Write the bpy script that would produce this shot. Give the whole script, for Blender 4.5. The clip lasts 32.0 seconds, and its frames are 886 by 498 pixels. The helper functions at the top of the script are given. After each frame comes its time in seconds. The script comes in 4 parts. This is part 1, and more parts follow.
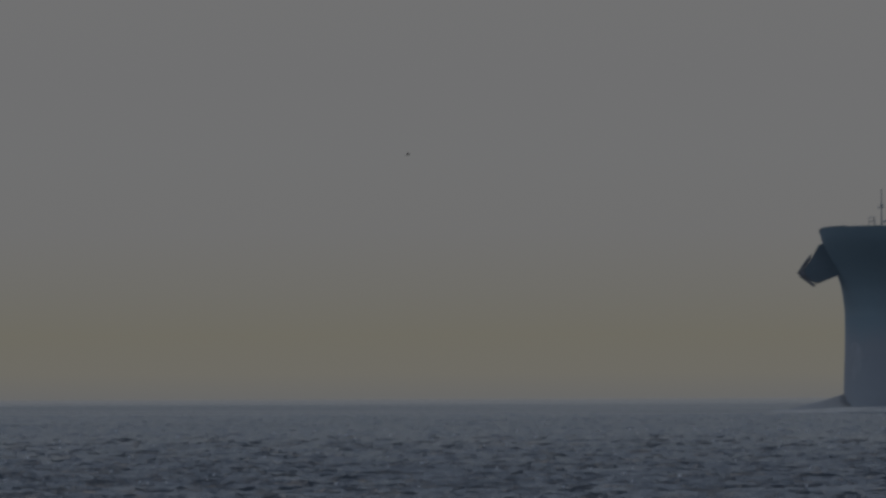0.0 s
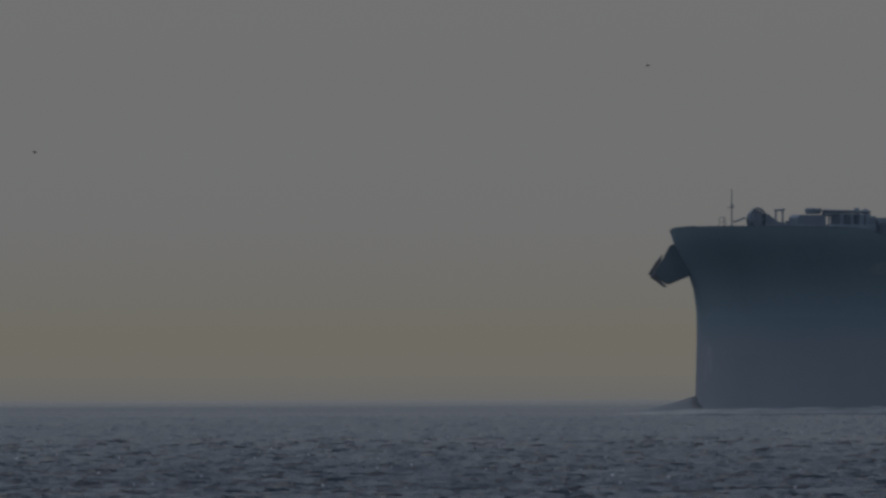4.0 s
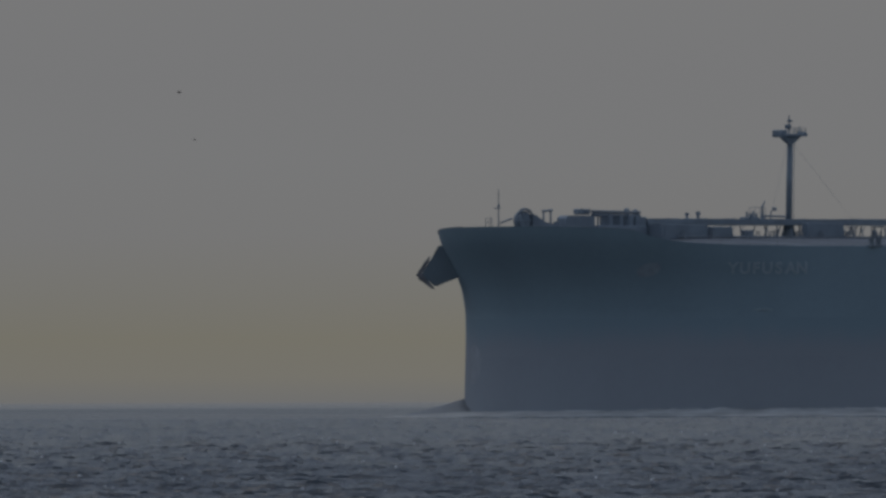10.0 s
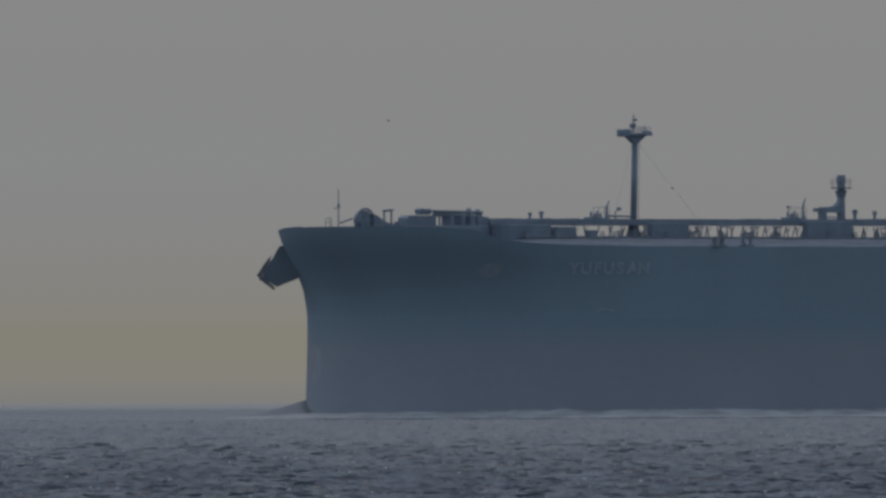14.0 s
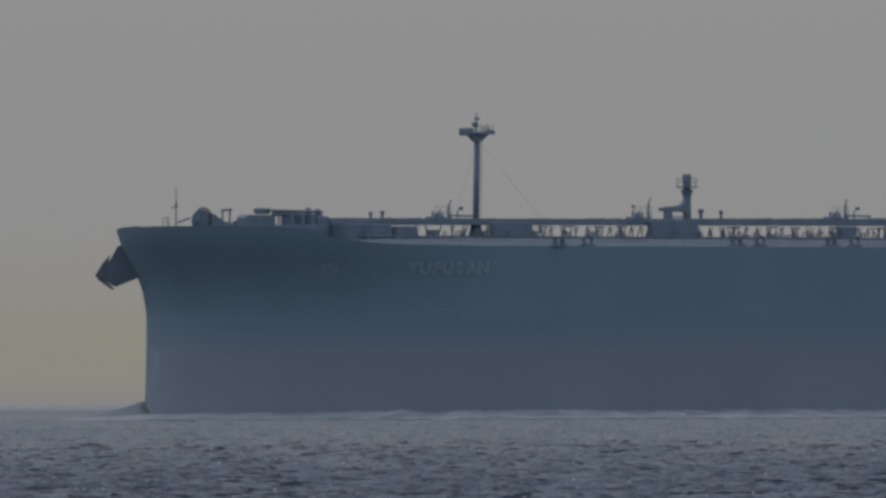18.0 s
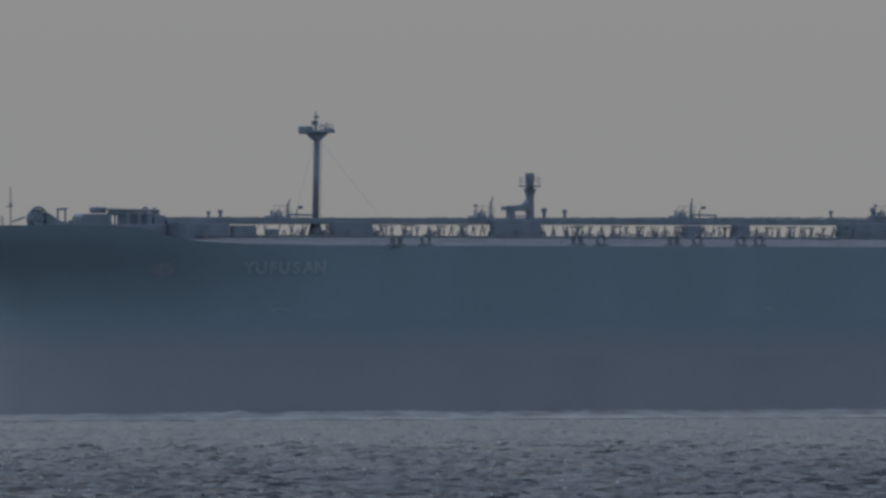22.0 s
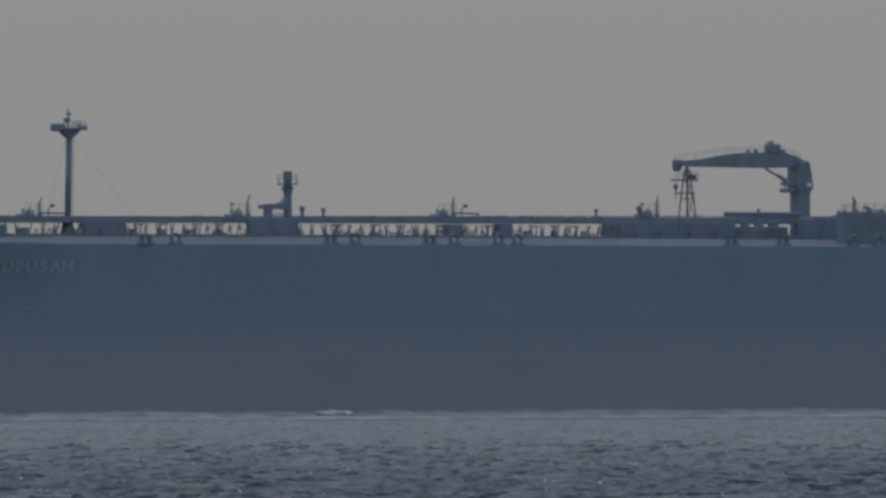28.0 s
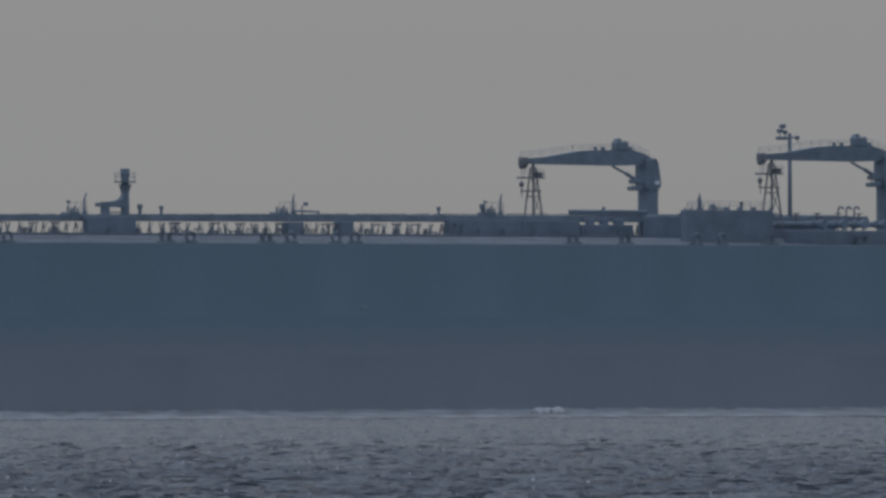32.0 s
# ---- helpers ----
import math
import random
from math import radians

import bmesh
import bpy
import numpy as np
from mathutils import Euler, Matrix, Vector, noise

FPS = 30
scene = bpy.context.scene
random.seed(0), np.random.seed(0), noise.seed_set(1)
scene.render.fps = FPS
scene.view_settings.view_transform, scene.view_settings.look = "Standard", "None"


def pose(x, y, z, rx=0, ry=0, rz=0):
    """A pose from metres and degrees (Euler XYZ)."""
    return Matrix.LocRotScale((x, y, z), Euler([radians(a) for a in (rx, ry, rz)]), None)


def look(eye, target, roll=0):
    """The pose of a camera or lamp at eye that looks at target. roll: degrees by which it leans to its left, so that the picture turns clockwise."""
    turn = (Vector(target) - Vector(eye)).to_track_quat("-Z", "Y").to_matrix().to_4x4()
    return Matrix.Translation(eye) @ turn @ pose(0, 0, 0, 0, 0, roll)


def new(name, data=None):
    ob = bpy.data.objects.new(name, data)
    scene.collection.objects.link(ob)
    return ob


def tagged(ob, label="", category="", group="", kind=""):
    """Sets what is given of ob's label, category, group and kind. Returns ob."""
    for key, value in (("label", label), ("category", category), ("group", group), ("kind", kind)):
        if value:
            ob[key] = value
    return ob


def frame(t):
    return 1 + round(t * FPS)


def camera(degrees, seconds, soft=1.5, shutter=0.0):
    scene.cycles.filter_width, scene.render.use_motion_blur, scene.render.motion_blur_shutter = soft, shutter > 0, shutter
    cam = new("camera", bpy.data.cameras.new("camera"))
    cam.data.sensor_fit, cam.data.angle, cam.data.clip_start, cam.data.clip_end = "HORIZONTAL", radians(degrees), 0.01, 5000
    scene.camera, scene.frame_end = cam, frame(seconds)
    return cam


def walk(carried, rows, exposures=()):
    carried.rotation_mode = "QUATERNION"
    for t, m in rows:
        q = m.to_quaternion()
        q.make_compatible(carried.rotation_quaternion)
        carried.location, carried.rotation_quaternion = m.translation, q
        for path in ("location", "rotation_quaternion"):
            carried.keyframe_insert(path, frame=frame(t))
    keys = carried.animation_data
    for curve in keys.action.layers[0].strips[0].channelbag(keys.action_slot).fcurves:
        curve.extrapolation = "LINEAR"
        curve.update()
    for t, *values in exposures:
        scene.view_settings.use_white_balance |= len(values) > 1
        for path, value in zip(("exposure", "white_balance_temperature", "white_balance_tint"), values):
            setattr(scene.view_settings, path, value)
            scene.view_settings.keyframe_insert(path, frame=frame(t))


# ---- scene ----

# ---------------------------------------------------------------- camera
EYE = 3.0                      # height of the lens over the water
EARTH = 7.4e6                  # radius of the sea's curve, with refraction
HEADING = 42.0                 # degrees by which the ship's axis turns away from the picture plane
FOV = 2.8929
LENS = 31048.4


def tilt(drop):
    """Upward tilt of the camera in degrees, from how far the horizon lies under the picture's middle."""
    return math.degrees(math.atan(drop / LENS) - math.sqrt(2 * EYE / EARTH))


HORIZON = ((0, 264.6), (4, 266.6), (8, 269.1), (12, 271.0), (16, 272.0), (20, 272.3), (24, 272.2), (28, 271.8), (32, 269.8))
cam = camera(FOV, 32.0, soft=3.1)
walk(cam, [(t, pose(0, 0, EYE, 90 + tilt(d), 0, 0) @ pose(0, 0, 0, 0, 0, -0.19)) for t, d in HORIZON],
     exposures=((0, -0.78), (3, -0.76), (6, -0.78), (7, -0.84), (8, -0.69), (9, -0.60), (10, -0.58), (11, -0.39), (12, -0.33), (13, -0.32), (14, -0.18), (17, -0.15), (18, 0.0), (19, -0.02), (32, 0.0)))

# ---------------------------------------------------------------- world and sun
SUN_AZ, SUN_EL = 332.0, 66.0   # compass degrees from +y clockwise, elevation


def make_world():
    w = bpy.data.worlds.new("hazy_sky")
    w.use_nodes = True
    nt = w.node_tree
    nt.nodes.clear()
    out = nt.nodes.new("ShaderNodeOutputWorld")
    sky = nt.nodes.new("ShaderNodeTexSky")
    sky.sky_type = 'NISHITA'
    sky.sun_disc = False
    sky.sun_elevation, sky.sun_rotation = radians(SUN_EL), radians(SUN_AZ)
    sky.dust_density, sky.air_density, sky.ozone_density = 0.9, 1.1, 1.0
    b1 = nt.nodes.new("ShaderNodeBackground")
    b1.inputs[1].default_value = 0.14
    hs = nt.nodes.new("ShaderNodeHueSaturation")           # thick haze greys the blue
    hs.inputs["Saturation"].default_value = 0.7
    nt.links.new(sky.outputs[0], hs.inputs["Color"])
    nt.links.new(hs.outputs[0], b1.inputs[0])
    tc = nt.nodes.new("ShaderNodeTexCoord")
    sep = nt.nodes.new("ShaderNodeSeparateXYZ")
    nt.links.new(tc.outputs["Generated"], sep.inputs[0])
    # haze low over the sea: warm at the horizon, grey above
    mp = nt.nodes.new("ShaderNodeMapRange")
    mp.inputs[1].default_value, mp.inputs[2].default_value = -0.001, 0.03
    nt.links.new(sep.outputs[2], mp.inputs[0])
    rp = nt.nodes.new("ShaderNodeValToRGB")
    e = rp.color_ramp.elements
    e[0].position, e[0].color = 0.0, (0.228, 0.228, 0.226, 1)
    e[1].position, e[1].color = 1.0, (0.266, 0.287, 0.316, 1)
    for p, c in ((0.05, (0.260, 0.249, 0.216, 1)), (0.12, (0.263, 0.250, 0.206, 1)), (0.20, (0.265, 0.258, 0.234, 1)), (0.31, (0.270, 0.268, 0.266, 1)), (0.45, (0.274, 0.275, 0.278, 1)), (0.6, (0.273, 0.273, 0.278, 1)), (0.78, (0.279, 0.279, 0.282, 1))):
        n = e.new(p)
        n.color = c
    nt.links.new(mp.outputs[0], rp.inputs[0])
    b2 = nt.nodes.new("ShaderNodeBackground")
    b2.inputs[1].default_value = 1.0
    nt.links.new(rp.outputs[0], b2.inputs[0])
    mx = nt.nodes.new("ShaderNodeMixShader")
    m2 = nt.nodes.new("ShaderNodeMapRange")
    m2.interpolation_type = 'SMOOTHSTEP'
    m2.inputs[1].default_value, m2.inputs[2].default_value = 0.07, 0.68
    nt.links.new(sep.outputs[2], m2.inputs[0])
    nt.links.new(m2.outputs[0], mx.inputs[0])
    nt.links.new(b2.outputs[0], mx.inputs[1])
    nt.links.new(b1.outputs[0], mx.inputs[2])
    nt.links.new(mx.outputs[0], out.inputs[0])
    scene.world = w


make_world()
sun = new("sun", bpy.data.lights.new("sun", 'SUN'))
sun.data.energy, sun.data.angle, sun.data.color = 0.16, radians(10.0), (1.0, 0.975, 0.95)
a, el = radians(SUN_AZ), radians(SUN_EL)
sun.matrix_world = look((0, 0, 0), (-math.sin(a) * math.cos(el), -math.cos(a) * math.cos(el), -math.sin(el)))


# ---------------------------------------------------------------- materials
def material(name, color, rough=0.6, metal=0.0, spec=0.5, vary=0.25, scale=0.6, bump=0.02, streak=0.0, tint=None):
    """Painted or worn surface: two scales of mottling, fine relief and, where asked, runs down the side."""
    m = bpy.data.materials.new(name)
    m.use_nodes = True
    nt = m.node_tree
    b = nt.nodes["Principled BSDF"]
    b.inputs["Roughness"].default_value, b.inputs["Metallic"].default_value = rough, metal
    b.inputs["Specular IOR Level"].default_value = spec
    tc = nt.nodes.new("ShaderNodeTexCoord")
    n1 = nt.nodes.new("ShaderNodeTexNoise")
    n1.inputs["Scale"].default_value, n1.inputs["Detail"].default_value = scale, 6
    n2 = nt.nodes.new("ShaderNodeTexNoise")
    n2.inputs["Scale"].default_value, n2.inputs["Detail"].default_value = scale * 14, 4
    mp = nt.nodes.new("ShaderNodeMapping")
    mp.inputs["Scale"].default_value = (1, 1, 0.12 if streak else 1)
    nt.links.new(tc.outputs["Object"], mp.inputs[0])
    nt.links.new(mp.outputs[0], n1.inputs[0])
    nt.links.new(tc.outputs["Object"], n2.inputs[0])
    add = nt.nodes.new("ShaderNodeMath")
    add.operation = 'MULTIPLY_ADD'
    add.inputs[1].default_value = 0.35
    nt.links.new(n2.outputs[0], add.inputs[0])
    nt.links.new(n1.outputs[0], add.inputs[2])
    r = nt.nodes.new("ShaderNodeMapRange")
    r.inputs[1].default_value, r.inputs[2].default_value = 0.35, 1.0
    nt.links.new(add.outputs[0], r.inputs[0])
    mix = nt.nodes.new("ShaderNodeMix")
    mix.data_type = 'RGBA'
    lo = [c * (1 - vary) for c in color]
    hi = [c * (1 + vary) for c in (tint or color)]
    mix.inputs[6].default_value, mix.inputs[7].default_value = (*lo, 1), (*hi, 1)
    nt.links.new(r.outputs[0], mix.inputs[0])
    nt.links.new(mix.outputs[2], b.inputs["Base Color"])
    if bump:
        bp = nt.nodes.new("ShaderNodeBump")
        bp.inputs["Strength"].default_value, bp.inputs["Distance"].default_value = 0.4, bump
        nt.links.new(add.outputs[0], bp.inputs["Height"])
        nt.links.new(bp.outputs[0], b.inputs["Normal"])
    return m


def band_material(name, low, high, z0, z1):
    """Two coats of paint blended between two heights of the shell; the soft edge stands for haze."""
    m = bpy.data.materials.new(name)
    m.use_nodes = True
    nt = m.node_tree
    b = nt.nodes["Principled BSDF"]
    b.inputs["Roughness"].default_value = 0.7
    tc = nt.nodes.new("ShaderNodeTexCoord")
    sep = nt.nodes.new("ShaderNodeSeparateXYZ")
    nt.links.new(tc.outputs["Object"], sep.inputs[0])
    mp = nt.nodes.new("ShaderNodeMapping")
    mp.inputs["Scale"].default_value = (1, 1, 0.35)
    nt.links.new(tc.outputs["Object"], mp.inputs[0])
    n = nt.nodes.new("ShaderNodeTexNoise")
    n.inputs["Scale"].default_value, n.inputs["Detail"].default_value = 0.35, 8
    nt.links.new(mp.outputs[0], n.inputs[0])
    ragged = nt.nodes.new("ShaderNodeMath")
    ragged.operation = 'MULTIPLY_ADD'
    ragged.inputs[1].default_value = 2.4
    nt.links.new(n.outputs[0], ragged.inputs[0])
    nt.links.new(sep.outputs[2], ragged.inputs[2])
    r = nt.nodes.new("ShaderNodeMapRange")
    r.interpolation_type = 'SMOOTHSTEP'
    r.inputs[1].default_value, r.inputs[2].default_value = z0 + 1.5, z1 + 0.9
    nt.links.new(ragged.outputs[0], r.inputs[0])
    mix = nt.nodes.new("ShaderNodeMix")
    mix.data_type = 'RGBA'
    mix.inputs[6].default_value, mix.inputs[7].default_value = (*low, 1), (*high, 1)
    nt.links.new(r.outputs[0], mix.inputs[0])
    nt.links.new(mix.outputs[2], b.inputs["Base Color"])
    return m


def water_material(name):
    m = bpy.data.materials.new(name)
    m.use_nodes = True
    nt = m.node_tree
    b = nt.nodes["Principled BSDF"]
    b.inputs["Base Color"].default_value = (0.036, 0.052, 0.066, 1)
    b.inputs["IOR"].default_value = 1.333
    tc = nt.nodes.new("ShaderNodeTexCoord")
    # ruffled inshore, calmer further out
    ln = nt.nodes.new("ShaderNodeVectorMath")
    ln.operation = 'LENGTH'
    nt.links.new(tc.outputs["Object"], ln.inputs[0])
    calm = nt.nodes.new("ShaderNodeValToRGB")
    e = calm.color_ramp.elements
    e[0].position, e[0].color = 0.1, (0.22, 0.22, 0.22, 1)
    e[1].position, e[1].color = 0.8, (0.10, 0.10, 0.10, 1)
    e.new(0.33).color = (0.19, 0.19, 0.19, 1)
    e.new(0.40).color = (0.25, 0.25, 0.25, 1)
    e.new(0.53).color = (0.25, 0.25, 0.25, 1)
    e.new(0.60).color = (0.16, 0.16, 0.16, 1)
    sc = nt.nodes.new("ShaderNodeMath")
    sc.operation = 'DIVIDE'
    sc.inputs[1].default_value = 5000.0
    nt.links.new(ln.outputs["Value"], sc.inputs[0])
    nt.links.new(sc.outputs[0], calm.inputs[0])
    # long wind streaks
    ws = nt.nodes.new("ShaderNodeTexNoise")
    ws.inputs["Scale"].default_value, ws.inputs["Detail"].default_value = 0.012, 4
    nt.links.new(tc.outputs["Object"], ws.inputs[0])
    wr = nt.nodes.new("ShaderNodeMapRange")
    wr.inputs[1].default_value, wr.inputs[2].default_value = 0.35, 0.65
    wr.inputs[3].default_value, wr.inputs[4].default_value = 0.8, 1.3
    nt.links.new(ws.outputs[0], wr.inputs[0])
    mr = nt.nodes.new("ShaderNodeMath")
    mr.operation = 'MULTIPLY'
    nt.links.new(calm.outputs[0], mr.inputs[0])
    nt.links.new(wr.outputs[0], mr.inputs[1])
    # small ruffled patches, drawn out along the wind
    st = nt.nodes.new("ShaderNodeMapping")
    st.inputs["Scale"].default_value = (1.2, 0.45, 1)
    nt.links.new(tc.outputs["Object"], st.inputs[0])
    n2 = nt.nodes.new("ShaderNodeTexNoise")
    n2.inputs["Scale"].default_value, n2.inputs["Detail"].default_value = 1.0, 3
    nt.links.new(st.outputs[0], n2.inputs[0])
    rf = nt.nodes.new("ShaderNodeMapRange")
    rf.inputs[1].default_value, rf.inputs[2].default_value = 0.52, 0.68
    rf.inputs[3].default_value, rf.inputs[4].default_value = 0.0, 0.10
    nt.links.new(n2.outputs[0], rf.inputs[0])
    ad = nt.nodes.new("ShaderNodeMath")
    ad.operation = 'ADD'
    nt.links.new(mr.outputs[0], ad.inputs[0])
    nt.links.new(rf.outputs[0], ad.inputs[1])
    nt.links.new(ad.outputs[0], b.inputs["Roughness"])
    n1 = nt.nodes.new("ShaderNodeTexNoise")
    n1.inputs["Scale"].default_value, n1.inputs["Detail"].default_value = 5.0, 5
    nt.links.new(tc.outputs["Object"], n1.inputs[0])
    bp = nt.nodes.new("ShaderNodeBump")
    bp.inputs["Strength"].default_value, bp.inputs["Distance"].default_value = 0.7, 0.07
    even = nt.nodes.new("ShaderNodeValToRGB")
    e = even.color_ramp.elements
    e[0].position, e[0].color = 0.30, (0.7, 0.7, 0.7, 1)
    e[1].position, e[1].color = 0.375, (0.10, 0.10, 0.10, 1)
    nt.links.new(sc.outputs[0], even.inputs[0])
    nt.links.new(even.outputs[0], bp.inputs["Strength"])
    steep = nt.nodes.new("ShaderNodeMapRange")
    steep.inputs[1].default_value, steep.inputs[2].default_value = 0.50, 0.64
    steep.inputs[3].default_value, steep.inputs[4].default_value = 0.6, 1.8
    nt.links.new(n2.outputs[0], steep.inputs[0])
    hg = nt.nodes.new("ShaderNodeMath")
    hg.operation = 'MULTIPLY'
    nt.links.new(n1.outputs[0], hg.inputs[0])
    nt.links.new(steep.outputs[0], hg.inputs[1])
    nt.links.new(hg.outputs[0], bp.inputs["Height"])
    nt.links.new(bp.outputs[0], b.inputs["Normal"])
    return m


# haze is put into the hull paints: paler and bluer than the real coats
M_HULL = material("hazy_topside_paint", (0.236, 0.328, 0.384), 0.6, vary=0.09, scale=0.10, bump=0.03, streak=1)
M_RED = material("hazy_antifouling_paint", (0.298, 0.334, 0.376), 0.8, vary=0.07, scale=0.08, bump=0.03, streak=1)
M_BOOT = band_material("hazy_boot_top", (0.298, 0.334, 0.376), (0.236, 0.328, 0.384), 5.6, 9.6)
M_POD = material("bolster_paint", (0.19, 0.245, 0.285), 0.6, vary=0.16, scale=0.3)
M_WASH = material("thin_foam", (0.462, 0.474, 0.460), 0.9, vary=0.55, scale=0.3)
M_CREST = material("breaking_foam", (0.74, 0.745, 0.74), 0.9, vary=0.3, scale=0.8)
M_CHURN = material("churned_water", (0.16, 0.18, 0.195), 0.6, vary=0.3, scale=1.5)
M_BITT = material("dark_bollard_paint", (0.20, 0.24, 0.27), 0.6, vary=0.3, scale=1.5)
M_DECK = material("deck_paint", (0.178, 0.201, 0.224), 0.9, spec=0.1, vary=0.55, scale=0.3)
M_GEAR = material("deck_gear_paint", (0.215, 0.265, 0.312), 0.6, vary=0.25, scale=0.7)
M_HOUSE = material("deck_house_paint", (0.215, 0.265, 0.315), 0.7, vary=0.2, scale=0.6)
M_MAST = material("mast_paint", (0.225, 0.275, 0.32), 0.6, vary=0.25, scale=0.7)
M_PIPE = material("pipe_paint", (0.22, 0.26, 0.295), 0.55, vary=0.25, scale=0.8)
M_RUST = material("rusty_steel", (0.245, 0.25, 0.265), 0.8, vary=0.35, scale=1.2)
M_WHITE = material("white_lettering", (0.37, 0.45, 0.495), 0.6, vary=0.3, scale=0.9)
M_FADE = material("rubbed_topside_paint", (0.285, 0.37, 0.412), 0.65, vary=0.25, scale=1.2)
M_STAIN = material("rust_stained_paint", (0.29, 0.345, 0.39), 0.75, vary=0.2, scale=1.2)
M_PALE = material("scuffed_paint", (0.335, 0.365, 0.40), 0.8, vary=0.2, scale=0.5)
M_LAMP = material("lamp_glass", (0.85, 0.87, 0.88), 0.3, vary=0.1, scale=2)
# white of the flecks that stand for sun glints on the sea
M_GLINT = material("foam", (0.88, 0.89, 0.90), 0.9, vary=0.3, scale=2.0)
M_BIRD = material("dark_plumage", (0.05, 0.045, 0.04), 0.8, vary=0.3, scale=6)
M_SEA = water_material("sea_water")


# ---------------------------------------------------------------- mesh helpers
def mesh_of(bm, name, mat, smooth=False):
    me = bpy.data.meshes.new(name)
    bmesh.ops.recalc_face_normals(bm, faces=bm.faces)
    bm.to_mesh(me)
    bm.free()
    me.materials.append(mat)
    if smooth:
        for p in me.polygons:
            p.use_smooth = True
    return me


def part(name, bm, mat, parent, label="", smooth=False):
    ob = new(name, mesh_of(bm, name, mat, smooth))
    ob.parent = parent
    if label:
        tagged(ob, label)
    return ob


def box(bm, x0, x1, y0, y1, z0, z1, bevel=0.0, shear=0.0):
    """A box with chamfered edges; shear slides its top along x."""
    r = bmesh.ops.create_cube(bm, size=1)
    for v in r["verts"]:
        sx = shear if v.co.z > 0 else 0
        v.co = Vector(((x0 + x1) / 2 + v.co.x * (x1 - x0) + sx, (y0 + y1) / 2 + v.co.y * (y1 - y0), (z0 + z1) / 2 + v.co.z * (z1 - z0)))
    if bevel:
        es = list({e for v in r["verts"] for e in v.link_edges})
        bmesh.ops.bevel(bm, geom=es, offset=bevel, segments=1, affect='EDGES')


def rod(bm, p, q, r0, r1=None, seg=8, caps=True):
    """A round bar from p to q."""
    p, q = Vector(p), Vector(q)
    d = q - p
    m = Matrix.Translation((p + q) / 2) @ d.to_track_quat("Z", "Y").to_matrix().to_4x4()
    bmesh.ops.create_cone(bm, cap_ends=caps, segments=seg, radius1=r0, radius2=r0 if r1 is None else r1, depth=d.length, matrix=m)


def ball(bm, c, r, u=8, v=6, sc=(1, 1, 1)):
    bmesh.ops.create_uvsphere(bm, u_segments=u, v_segments=v, radius=r, matrix=Matrix.Translation(c) @ Matrix.Diagonal((*sc, 1)))


def prism(bm, pts, y0, y1):
    """An outline of (x, z) points carried from y0 to y1."""
    a = [bm.verts.new((x, y0, z)) for x, z in pts]
    b = [bm.verts.new((x, y1, z)) for x, z in pts]
    bm.faces.new(a)
    bm.faces.new(b[::-1])
    n = len(pts)
    for i in range(n):
        bm.faces.new((a[i], b[i], b[(i + 1) % n], a[(i + 1) % n]))


def one(fn, *args, **kw):
    bm = bmesh.new()
    fn(bm, *args, **kw)
    return bm


# ---------------------------------------------------------------- the sea
def sea_height(x, y, seed, amp, wide, short, long):
    """Chop of many wave trains running inshore, steeper at the crests, with crests about 'wide' metres long."""
    rng = np.random.RandomState(seed)
    h = np.zeros_like(x)
    mid = (short * long) ** 0.5
    for i in range(24):
        lam = short * (long / short) ** (i / 23) * rng.uniform(0.85, 1.2)
        kx, ky = rng.normal(0, 2 * math.pi / wide / 1.4), 2 * math.pi / lam
        ph = kx * x - ky * y + rng.uniform(0, 6.28) + 1.2 * np.sin(x * rng.uniform(.2, 1.2) + y * rng.uniform(.02, .15) + rng.uniform(0, 6))
        h += amp * lam / mid * rng.uniform(0.6, 1.3) * (1 - 2 * np.abs(np.sin(ph / 2)) ** 1.2) * (0.55 + 0.9 * np.sin(x * rng.uniform(.3, 1.6) / wide + y * rng.uniform(.005, .1) + rng.uniform(0, 6)))
    gust = np.zeros_like(x)                                  # short patches of steeper ripples on calmer water
    for _ in range(6):
        kx, ky = 2 * math.pi / rng.uniform(1.0, 2.6) / wide, 2 * math.pi / rng.uniform(7, 18) * rng.choice((-1, 1))
        gust += np.sin(kx * x + ky * y + rng.uniform(0, 6.28) + np.sin(x * rng.uniform(.3, .9) + rng.uniform(0, 6)))
    return h * (0.75 + 0.7 * np.clip(0.3 * gust - 0.1, 0, 1))


def grid_mesh(name, ang, rad, height, mat, closed):
    A, Rr = np.meshgrid(ang, rad)
    x, y = Rr * np.sin(A), Rr * np.cos(A)
    z = height(x, y, A, Rr) - Rr ** 2 / (2 * EARTH)
    nr, na = A.shape
    co = np.stack([x, y, z], -1).reshape(-1, 3)
    i = np.arange(nr - 1)[:, None] * na
    ja = np.arange(na if closed else na - 1)[None, :]
    jb = (ja + 1) % na
    q = np.stack([i + ja, i + jb, i + na + jb, i + na + ja], -1).reshape(-1, 4)[:, ::-1]
    me = bpy.data.meshes.new(name)
    me.vertices.add(len(co))
    me.vertices.foreach_set("co", co.ravel())
    me.loops.add(q.size)
    me.loops.foreach_set("vertex_index", q.ravel().astype(np.int32))
    me.polygons.add(len(q))
    me.polygons.foreach_set("loop_start", (np.arange(len(q)) * 4).astype(np.int32))
    me.polygons.foreach_set("use_smooth", np.ones(len(q), bool))
    me.update(calc_edges=True)
    me.materials.append(mat)
    return new(name, me)


def spread(r0, r1, step):
    """Distances from r0 to r1 whose steps grow with the distance."""
    out = [r0]
    while out[-1] < r1:
        out.append(out[-1] + step * (out[-1] / r0) ** 1.22)
    return np.array(out)


